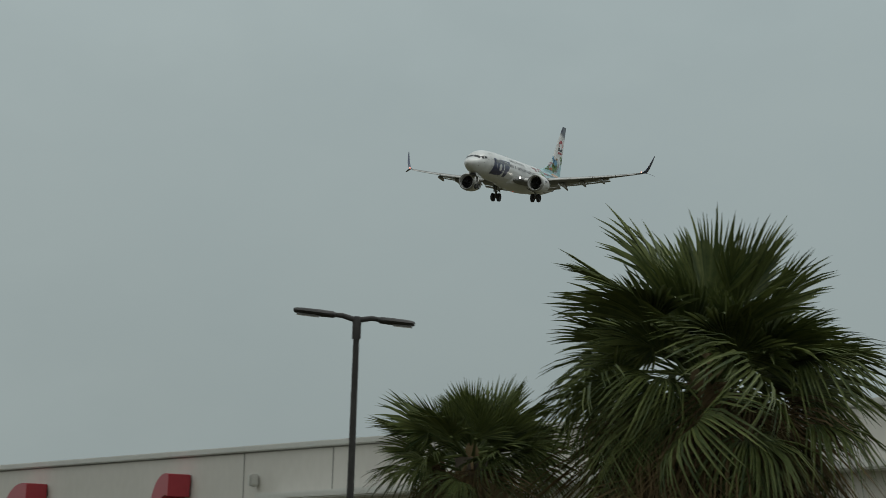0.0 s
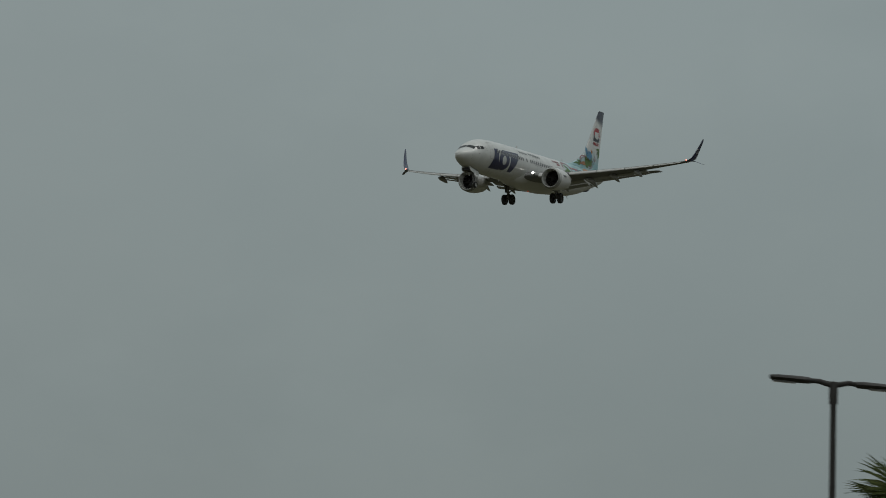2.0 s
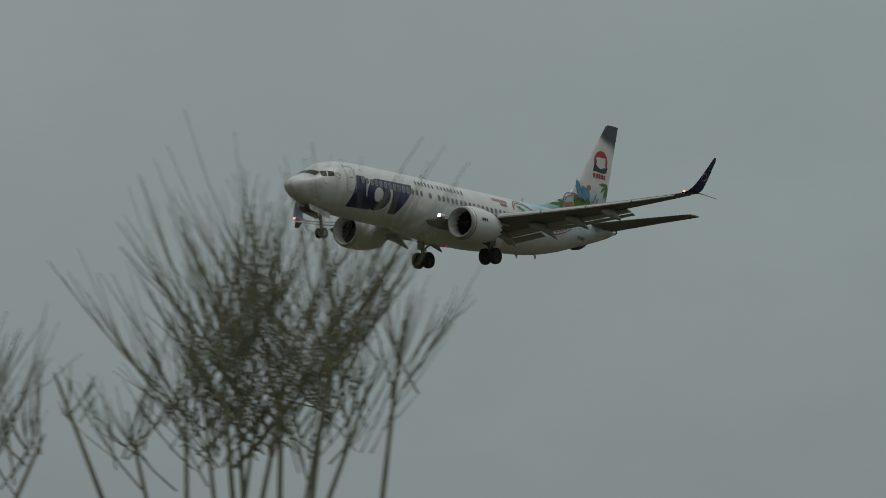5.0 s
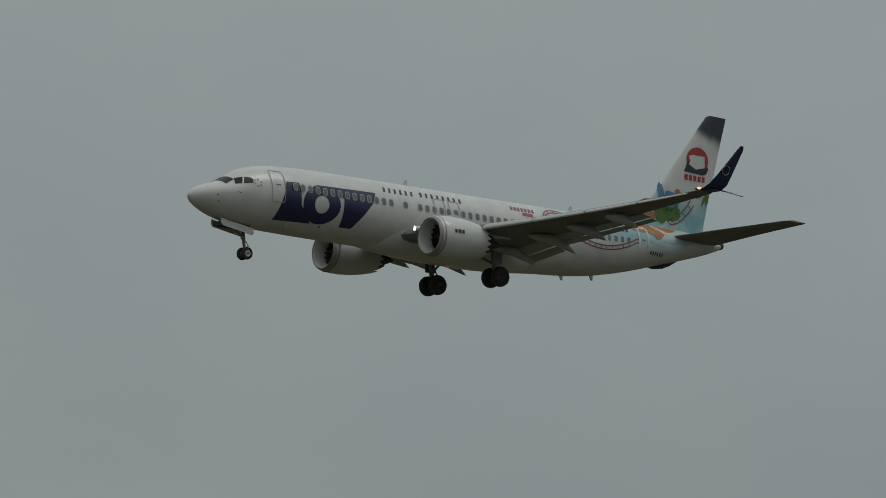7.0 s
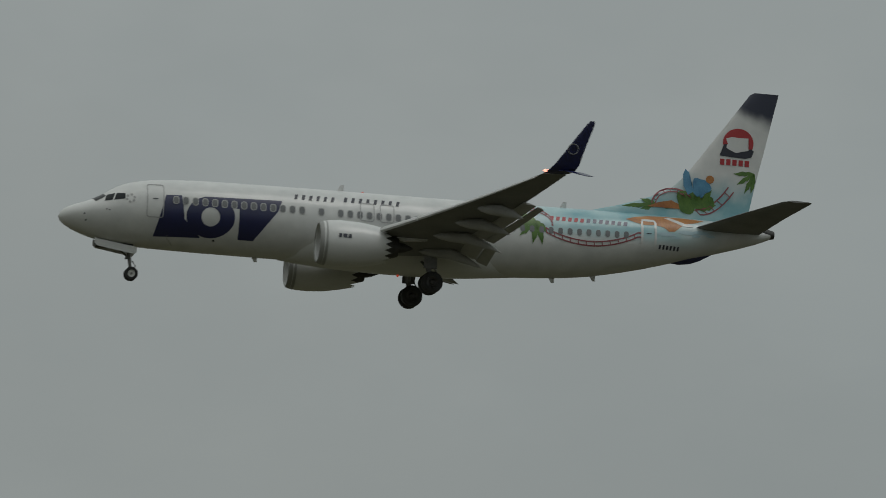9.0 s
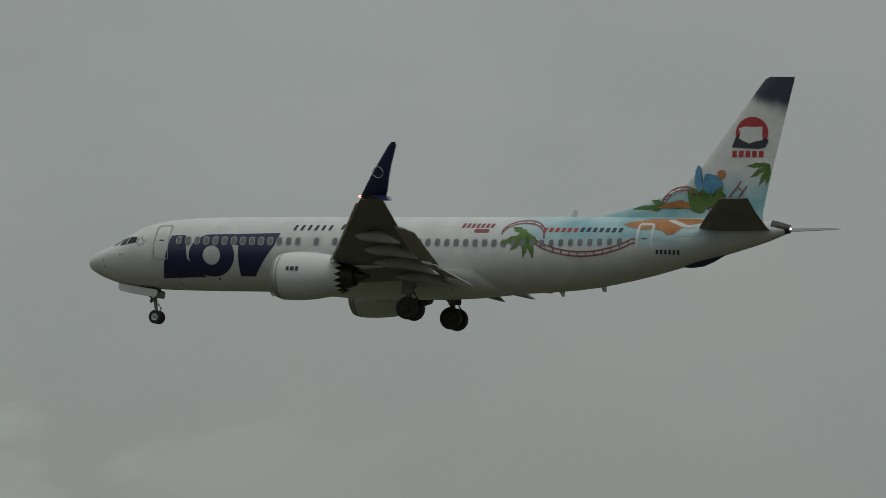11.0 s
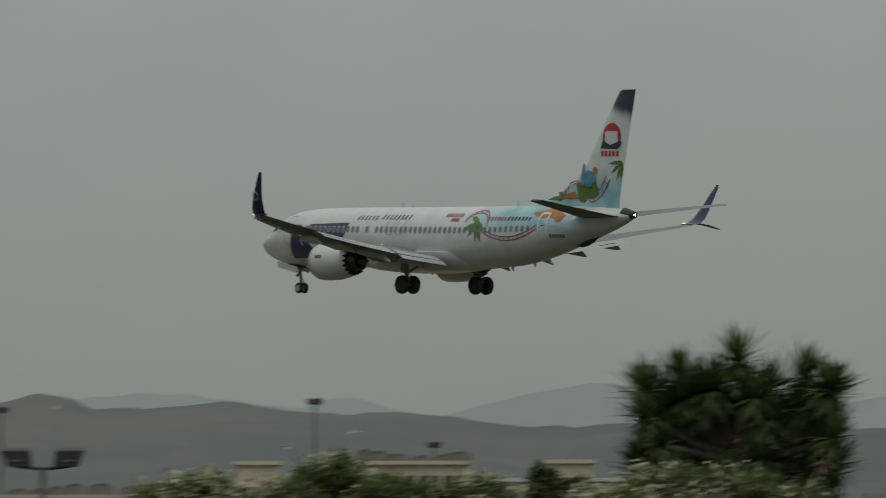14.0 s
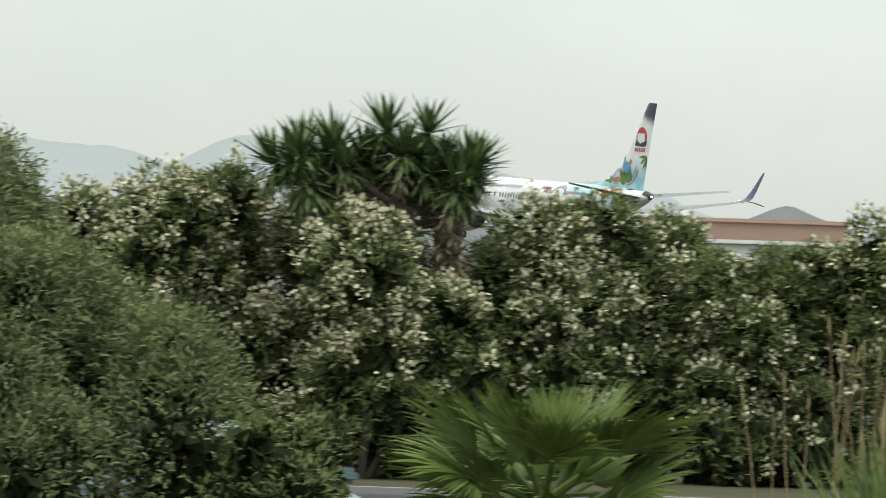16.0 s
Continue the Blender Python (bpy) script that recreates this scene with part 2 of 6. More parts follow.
def livery(name, low, high, fade=(90.0, 91.0)):
    """White paint that turns to turquoise over the rear body and the foot of the fin, and to navy at the fin's top.
    low, high: heights between which the turquoise begins; fade: stations between which it ends."""
    m = material(name, 0.35, coat=0.3)
    co = node(m, "ShaderNodeTexCoord")
    sep = node(m, "ShaderNodeSeparateXYZ")
    link(m, co.outputs["Object"], sep.inputs["Vector"])
    cloud = node(m, "ShaderNodeTexNoise", Scale=0.55, Detail=5.0)
    link(m, co.outputs["Object"], cloud.inputs["Vector"])

    def calc(op, a, b):
        n = node(m, "ShaderNodeMath")
        n.operation = op
        for k, v in enumerate((a, b)):
            if isinstance(v, (int, float)):
                n.inputs[k].default_value = v
            else:
                link(m, v, n.inputs[k])
        return n.outputs[0]

    def ramp(v, a, b):
        n = node(m, "ShaderNodeMapRange")
        n.interpolation_type = "SMOOTHSTEP"
        n.inputs["From Min"].default_value, n.inputs["From Max"].default_value = a, b
        link(m, v, n.inputs["Value"])
        return n.outputs["Result"]

    x, z = sep.outputs["X"], sep.outputs["Z"]
    wob = calc("MULTIPLY", calc("SUBTRACT", cloud.outputs["Fac"], 0.5), 2.4)
    back = ramp(calc("ADD", calc("MULTIPLY", x, -1.0), wob), 22.5, 26.5)
    up = ramp(calc("ADD", z, calc("MULTIPLY", wob, 0.45)), low, high)
    down = calc("SUBTRACT", 1.0, ramp(calc("ADD", z, wob), 2.6, 4.6))
    end = calc("SUBTRACT", 1.0, ramp(calc("ADD", calc("MULTIPLY", x, -1.0), wob), *fade))
    teal = calc("MULTIPLY", calc("MULTIPLY", calc("MULTIPLY", back, up), down), end)
    night = ramp(calc("ADD", calc("ADD", z, calc("MULTIPLY", x, -0.25)), calc("MULTIPLY", wob, 0.45)), 16.25, 17.15)
    teal_c = node(m, "ShaderNodeValToRGB")
    e = teal_c.color_ramp.elements
    e[0].position, e[0].color = 0.35, (0.15, 0.34, 0.39, 1)
    e[1].position, e[1].color = 0.65, (0.36, 0.52, 0.54, 1)
    link(m, cloud.outputs["Fac"], teal_c.inputs["Fac"])
    fine = node(m, "ShaderNodeTexNoise", Scale=1.2, Detail=5.0)
    link(m, co.outputs["Object"], fine.inputs["Vector"])
    white_c = node(m, "ShaderNodeValToRGB")
    e = white_c.color_ramp.elements
    e[0].position, e[0].color = 0.3, (0.52, 0.525, 0.52, 1)
    e[1].position, e[1].color = 0.7, (0.61, 0.61, 0.60, 1)
    link(m, fine.outputs["Fac"], white_c.inputs["Fac"])
    one = node(m, "ShaderNodeMix")
    one.data_type = "RGBA"
    link(m, teal, one.inputs[0])
    link(m, white_c.outputs["Color"], one.inputs[6])
    link(m, teal_c.outputs["Color"], one.inputs[7])
    two = node(m, "ShaderNodeMix")
    two.data_type = "RGBA"
    link(m, night, two.inputs[0])
    link(m, one.outputs[2], two.inputs[6])
    two.inputs[7].default_value = (0.010, 0.013, 0.035, 1)
    link(m, two.outputs[2], shader(m).inputs["Base Color"])
    return m


LIVERY = livery("white_and_turquoise_livery", -0.15, 0.85, (32.0, 35.5))
FIN_PAINT = livery("fin_livery", -0.35, 0.75)


# ---- mesh helpers ----
def thing(name, label, category, group="", kind=""):
    ob = new(name)
    return tagged(ob, label, category, group, kind)


def mesh_of(bm, mat, smooth=True, name="mesh"):
    me = bpy.data.meshes.new(name)
    bmesh.ops.recalc_face_normals(bm, faces=bm.faces)
    bm.to_mesh(me)
    bm.free()
    for m in mat if isinstance(mat, (list, tuple)) else (mat,):
        me.materials.append(m)
    if smooth:
        me.polygons.foreach_set("use_smooth", [True] * len(me.polygons))
        me.set_sharp_from_angle(angle=radians(40))
    return me


def part(name, bm, mat, parent, label="", smooth=True):
    ob = new(name, mesh_of(bm, mat, smooth, name) if isinstance(bm, bmesh.types.BMesh) else bm)
    ob.parent = parent
    return tagged(ob, label)


def loft(rings, cap=True, closed=True, bm=None):
    """A skin over rings of points, all with the same count."""
    bm = bm or bmesh.new()
    rows = [[bm.verts.new(p) for p in r] for r in rings]
    n = len(rows[0])
    for a, b in zip(rows, rows[1:]):
        for i in range(n if closed else n - 1):
            bm.faces.new((a[i], a[(i + 1) % n], b[(i + 1) % n], b[i]))
    if cap and closed:
        bm.faces.new(rows[0][::-1])
        bm.faces.new(rows[-1])
    return bm


def ring(centre, radius, axis="x", n=24, squash=1.0):
    c = Vector(centre)
    out = []
    for k in range(n):
        a = 2 * math.pi * k / n
        u, v = radius * math.cos(a), radius * math.sin(a) * squash
        out.append(c + Vector({"x": (0, u, v), "y": (u, 0, v), "z": (u, v, 0)}[axis]))
    return out


def spin(profile, axis="x", centre=(0, 0, 0), n=24, cap=True, bm=None):
    """A turned body: pairs of place along the axis and radius."""
    c, k = Vector(centre), "xyz".index(axis)
    rings = []
    for s, r in profile:
        p = c.copy()
        p[k] += s
        rings.append(ring(p, max(r, 0.004), axis, n))
    return loft(rings, cap, True, bm)


def tube(points, radius, n=8, bm=None):
    """A round bar through points; radius: one number, or one for each point."""
    pts = [Vector(p) for p in points]
    rings = []
    for i, p in enumerate(pts):
        d = (pts[min(i + 1, len(pts) - 1)] - pts[max(i - 1, 0)]).normalized()
        side = d.orthogonal().normalized() if abs(d.z) > 0.9 else d.cross(Vector((0, 0, 1))).normalized()
        up = side.cross(d)
        r = radius[i] if isinstance(radius, (list, tuple)) else radius
        rings.append([p + r * (math.cos(2 * math.pi * k / n) * side + math.sin(2 * math.pi * k / n) * up) for k in range(n)])
    return loft(rings, True, True, bm)


def box(lo, hi, bevel=0.0, bm=None):
    bm = bm or bmesh.new()
    x0, y0, z0 = lo
    x1, y1, z1 = hi
    v = [bm.verts.new(p) for p in ((x0, y0, z0), (x1, y0, z0), (x1, y1, z0), (x0, y1, z0), (x0, y0, z1), (x1, y0, z1), (x1, y1, z1), (x0, y1, z1))]
    fs = [bm.faces.new([v[i] for i in q]) for q in ((0, 3, 2, 1), (4, 5, 6, 7), (0, 1, 5, 4), (1, 2, 6, 5), (2, 3, 7, 6), (3, 0, 4, 7))]
    if bevel:
        edges = {e for f in fs for e in f.edges}
        bmesh.ops.bevel(bm, geom=list(edges), offset=bevel, segments=2, affect="EDGES")
    return bm


def glide(xs, ys):
    """A smooth curve through points that does not overshoot."""
    xs, ys = np.array(xs, float), np.array(ys, float)
    h, d = np.diff(xs), np.diff(ys) / np.diff(xs)
    m = np.zeros_like(ys)
    for i in range(1, len(xs) - 1):
        if d[i - 1] * d[i] > 0:
            w1, w2 = 2 * h[i] + h[i - 1], h[i] + 2 * h[i - 1]
            m[i] = (w1 + w2) / (w1 / d[i - 1] + w2 / d[i])
    m[0], m[-1] = d[0], d[-1]

    def at(x):
        i = int(min(max(np.searchsorted(xs, x) - 1, 0), len(xs) - 2))
        u = min(max((x - xs[i]) / h[i], 0.0), 1.0)
        return float((2 * u**3 - 3 * u**2 + 1) * ys[i] + (u**3 - 2 * u**2 + u) * h[i] * m[i]
                     + (3 * u**2 - 2 * u**3) * ys[i + 1] + (u**3 - u**2) * h[i] * m[i + 1])
    return at


# ---- the airliner: nose at the origin, x forward, y to its left, z up ----
STATIONS = (0, 0.12, 0.45, 1.0, 1.6, 2.1, 2.9, 3.6, 4.8, 6.2, 7.6, 23.5, 27, 30, 33, 35.5, 37, 38.0)
TOP = glide(STATIONS, (-0.71, -0.46, -0.20, 0.03, 0.25, 0.50, 1.02, 1.30, 1.54, 1.65, 1.71, 1.84, 1.88, 1.89, 1.86, 1.79, 1.70, 1.52))
BOTTOM = glide(STATIONS, (-0.71, -0.96, -1.20, -1.46, -1.66, -1.78, -1.93, -1.97, -2.03, -2.05, -2.06, -2.02, -1.80, -1.27, -0.46, 0.26, 0.74, 1.16))
HALF = glide(STATIONS, (0.0, 0.28, 0.58, 0.90, 1.14, 1.30, 1.50, 1.62, 1.76, 1.85, 1.88, 1.88, 1.84, 1.64, 1.24, 0.84, 0.52, 0.20))
WAIST = glide(STATIONS, (-0.71, -0.70, -0.66, -0.56, -0.47, -0.40, -0.28, -0.22, -0.14, -0.10, -0.08, -0.08, 0.02, 0.28, 0.66, 1.0, 1.2, 1.34))


def skin(x, z):
    """Half the body's width at a station (aft of the nose) and a height."""
    w, mid = HALF(x), WAIST(x)
    h = (TOP(x) - mid) if z > mid else (mid - BOTTOM(x))
    return w * math.sqrt(max(1 - ((z - mid) / max(h, 1e-4)) ** 2, 0.0))


def body_ring(x, n=40):
    w, mid, t, b = HALF(x), WAIST(x), TOP(x), BOTTOM(x)
    out = []
    for k in range(n):
        a = 2 * math.pi * k / n
        s = math.sin(a)
        out.append(Vector((-x, max(w, 0.01) * math.cos(a), mid + (max(t - mid, 0.01) if s > 0 else max(mid - b, 0.01)) * s)))
    return out


def sliced(outline, dx=0.5, dz=0.14, holes=()):
    """A flat outline in x (aft) and z, cut into small facets, at y = 0."""
    bm = bmesh.new()
    f = bm.faces.new([bm.verts.new((-x, 0, z)) for x, z in outline])
    bmesh.ops.triangulate(bm, faces=[f])
    xs, zs = [p[0] for p in outline], [p[1] for p in outline]
    for lo, hi, step, axis in ((min(xs), max(xs), dx, 0), (min(zs), max(zs), dz, 2)):
        k = math.ceil(lo / step) * step
        while k < hi:
            co, no = Vector((0, 0, 0)), Vector((0, 0, 0))
            co[axis], no[axis] = (-k if axis == 0 else k), 1
            bmesh.ops.bisect_plane(bm, geom=bm.verts[:] + bm.edges[:] + bm.faces[:], plane_co=co, plane_no=no, dist=1e-5)
            k += step
    return bm


def on_skin(bm, gap=0.012, side=1, thick=0.0):
    for v in bm.verts:
        v.co.y = side * (skin(-v.co.x, v.co.z) + gap)
    return bm


def decal(outlines, gap=0.012, dx=0.5, dz=0.14):
    """Painted shapes laid on the body's left side, joined into one sheet."""
    out = bmesh.new()
    for o in outlines:
        bm = on_skin(sliced(o, dx, dz), gap)
        me = bpy.data.meshes.new("shape")
        bm.to_mesh(me)
        bm.free()
        out.from_mesh(me)
        bpy.data.meshes.remove(me)
    return out


def arc(cx, cz, r, a0, a1, n=16, rz=None):
    return [(cx + r * math.cos(radians(a0 + (a1 - a0) * k / n)), cz + (rz or r) * math.sin(radians(a0 + (a1 - a0) * k / n))) for k in range(n + 1)]


def band(path, width):
    """A strip along a path of points in x and z, as small outlines."""
    out = []
    for (x0, z0), (x1, z1) in zip(path, path[1:]):
        d = math.hypot(x1 - x0, z1 - z0) or 1
        nx, nz = -(z1 - z0) / d * width / 2, (x1 - x0) / d * width / 2
        out.append([(x0 - nx, z0 - nz), (x1 - nx, z1 - nz), (x1 + nx, z1 + nz), (x0 + nx, z0 + nz)])
    return out


def rounded(x0, z0, x1, z1, r, n=3):
    pts = []
    for cx, cz, a in ((x1 - r, z1 - r, 0), (x0 + r, z1 - r, 90), (x0 + r, z0 + r, 180), (x1 - r, z0 + r, 270)):
        pts += arc(cx, cz, r, a, a + 90, n)
    return pts


def foil(le, chord, thick, twist=0.0, n=10, stand=False, camber=0.02):
    """An aerofoil ring: leading edge, chord aft, thickness as a share of the chord; stand: upright, as a fin."""
    pts = []
    for side in (1, -1):
        ks = range(n + 1) if side == 1 else range(n - 1, 0, -1)
        for k in ks:
            u = (1 - math.cos(math.pi * k / n)) / 2
            t = 5 * thick * (0.2969 * math.sqrt(u) - 0.126 * u - 0.3516 * u**2 + 0.2843 * u**3 - 0.1036 * u**4)
            w = side * t + camber * 4 * u * (1 - u)
            x, z = -u * chord, w * chord
            ca, sa = math.cos(twist), math.sin(twist)
            x, z = x * ca - z * sa, x * sa + z * ca
            pts.append(Vector(le) + (Vector((x, z, 0)) if stand else Vector((x, 0, z))))
    return pts


def wing_le(y):
    return -14.05 - 0.552 * (y - 1.88) + max(0.0, 3.6 - y) * 0.35


def wing_te(y):
    return -20.75 - max(0.0, y - 5.7) * 0.238


def wing_z(y):
    return -1.28 + 0.105 * (y - 1.88) + 0.0031 * (y - 1.88) ** 2


def sides(name, build, mat, parent, label="", rows=(1, -1)):
    """The same part on the left and, mirrored, on the right."""
    out = []
    for s in rows:
        bm = build()
        if s < 0:
            for v in bm.verts:
                v.co.y = -v.co.y
        out.append(part(name, bm, mat, parent, label))
    return out


def build_wing():
    ys = (0.6, 1.88, 2.6, 3.6, 4.8, 5.7, 8, 10.5, 13, 15.2, 16.6)
    return loft([foil((wing_le(max(y, 1.88)), y, wing_z(y)), wing_le(max(y, 1.88)) - wing_te(y), 0.135 if y < 4 else 0.115 - 0.002 * (y - 4), radians(1.5 - 0.15 * y)) for y in ys])


def build_slat(y0, y1):
    """A leading-edge slat, run out forward and drooped."""
    rings = []
    for y in np.linspace(y0, y1, 4):
        c = (wing_le(y) - wing_te(y)) * 0.16
        x, z = wing_le(y) + 0.20, wing_z(y) - 0.13
        rings.append([Vector((x - a * c, y, z + b * c)) for a, b in ((0, 0), (0.1, 0.18), (0.4, 0.36), (1.0, 0.47), (0.5, 0.26), (0.22, 0.05), (0.1, -0.12))])
    return loft(rings)


def build_flap(y0, y1, step, chord, angle):
    """One panel of a slotted flap, run out aft and turned down."""
    rings = []
    for y in np.linspace(y0, y1, 4):
        c = chord * (1.0 - 0.035 * (y - y0))
        x = wing_te(y) + 0.30 - step[0] * (1.0 - 0.02 * (y - y0))
        rings.append(foil((x, y, wing_z(y) - 0.02 - step[1]), c, 0.14, radians(angle), 7))
    return loft(rings)


def build_canoe(y, length, drop):
    x0 = wing_te(y) + 2.3
    rings = []
    for u, w, h in ((0, 0.02, 0.02), (0.08, 0.12, 0.14), (0.25, 0.19, 0.25), (0.5, 0.21, 0.30), (0.75, 0.17, 0.22), (0.92, 0.09, 0.10), (1, 0.01, 0.01)):
        bend = max(0.0, u - 0.5) ** 1.3 * drop * 2.4
        rings.append([p for p in ring((x0 - u * length, y, wing_z(y) - 0.37 - bend), w, "x", 12, h / w)])
    return loft(rings)


def build_winglet_up():
    rows = ((16.55, -22.16, 1.28, 1.00), (16.9, -22.36, 1.30, 1.08), (17.15, -22.62, 1.22, 1.38), (17.36, -22.98, 0.98, 1.9), (17.56, -23.46, 0.70, 2.6), (17.74, -23.98, 0.42, 3.35), (17.78, -24.16, 0.22, 3.55))
    rings = []
    for k, (y, x, c, z) in enumerate(rows):
        ring_ = []
        lean = min(1.0, k / 2.2)
        for p in foil((0, 0, 0), c, 0.09, 0, 7, False, 0.0):
            a = lean * radians(76)
            ring_.append(Vector((x + p.x, y - p.z * math.sin(a), z + p.z * math.cos(a))))
        rings.append(ring_)
    return loft(rings)


def build_winglet_down():
    rows = ((16.95, -22.8, 0.9, 1.08), (17.4, -23.3, 0.75, 0.98), (18.0, -23.98, 0.46, 0.74))
    return loft([foil((x, y, z), c, 0.09, 0, 7, False, 0.0) for y, x, c, z in rows])


def build_cowl():
    out, inn = [], []
    prof = ((0.0, 0.98), (0.05, 1.05), (0.2, 1.13), (0.6, 1.19), (1.2, 1.21), (2.0, 1.17), (2.8, 1.05), (3.35, 0.93))
    for s, r in prof:
        out.append(ring((-12.9 - s, 4.9, -1.72 + 0.02 * s), r, "x", 36))
    for s, r in ((0.02, 0.93), (0.25, 0.89), (0.9, 0.88)):
        inn.append(ring((-12.9 - s, 4.9, -1.72), r, "x", 36))
    rings = inn[::-1] + out
    bm = loft(rings, cap=False)
    # saw-toothed rear rim
    last = out[-1]
    base = [v for v in bm.verts if abs(v.co.x - last[0].x) < 1e-3]
    base.sort(key=lambda v: math.atan2(v.co.z + 1.65, v.co.y - 4.9))
    n = len(base)
    for k in range(0, n, 2):
        a, b, c = base[k], base[(k + 1) % n], base[(k + 2) % n]
        tip = bm.verts.new((b.co.x - 0.36, 4.9 + (b.co.y - 4.9) * 0.93, -1.65 + (b.co.z + 1.65) * 0.93))
        bm.faces.new((a, b, tip))
        bm.faces.new((b, c, tip))
    return bm


def build_lip():
    """The bare-metal rim of the air intake."""
    rings = [ring((-12.9 - s, 4.9, -1.72), r, "x", 36) for s, r in ((0.30, 0.90), (0.12, 0.915), (0.0, 0.955), (-0.035, 1.0), (0.0, 1.055), (0.10, 1.098), (0.36, 1.168))]
    return loft(rings, cap=False)


def build_fan():
    bm = spin(((-0.95, 0.88), (-0.96, 0.3)), "x", (-12.9, 4.9, -1.72), 36, cap=False)
    for k in range(18):
        a = 2 * math.pi * k / 18
        rows = []
        for r, tw in ((0.28, 0.5), (0.6, 0.8), (0.87, 1.1)):
            d = Vector((0, math.cos(a), math.sin(a)))
            s = Vector((0, -math.sin(a), math.cos(a)))
            c = Vector((-13.72, 4.9, -1.72)) + d * r
            rows.append([bm.verts.new(c + s * 0.11 * r + Vector((0.10, 0, 0))), bm.verts.new(c - s * 0.11 * r - Vector((0.10 * tw, 0, 0)))])
        for p, q in zip(rows, rows[1:]):
            bm.faces.new((p[0], p[1], q[1], q[0]))
    return bm


def build_spinner():
    return spin(((0, 0.01), (-0.06, 0.07), (-0.22, 0.18), (-0.42, 0.27), (-0.55, 0.30)), "x", (-13.3, 4.9, -1.72), 20)


def build_core():
    return spin(((-3.1, 0.80), (-3.7, 0.64), (-4.15, 0.50), (-4.16, 0.38), (-4.0, 0.33), (-4.5, 0.24), (-4.95, 0.05)), "x", (-12.9, 4.9, -1.66), 28)


def build_pylon():
    rings = []
    for x, lo, hi, w in ((-13.6, -0.62, -0.5, 0.05), (-14.6, -0.7, -0.36, 0.17), (-16.0, -0.9, -0.62, 0.2), (-17.4, -1.3, -0.85, 0.17), (-18.6, -1.2, -1.0, 0.04)):
        rings.append([Vector((x, 4.86 - w, lo)), Vector((x, 4.86 + w, lo)), Vector((x, 4.86 + w, hi)), Vector((x, 4.86 - w, hi))])
    return loft(rings)


def wheel(parent, centre, radius, width, hub):
    c = Vector(centre)
    h, r = width / 2, radius
    tyre = part("tyre", spin(((-h, r * 0.55), (-h, r * 0.8), (-h * 0.8, r * 0.95), (-h * 0.35, r), (h * 0.35, r), (h * 0.8, r * 0.95), (h, r * 0.8), (h, r * 0.55)), "y", c, 28, cap=False), RUBBER, parent)
    part("rim", spin(((-h * 0.8, r * 0.1), (-h * 0.9, r * 0.18), (-h * 0.62, r * 0.3), (-h * 0.92, r * 0.54), (h * 0.92, r * 0.54), (h * 0.62, r * 0.3), (h * 0.9, r * 0.18), (h * 0.8, r * 0.1)), "y", c, 20), hub, tyre, "grey metal wheel rim")
    return tyre


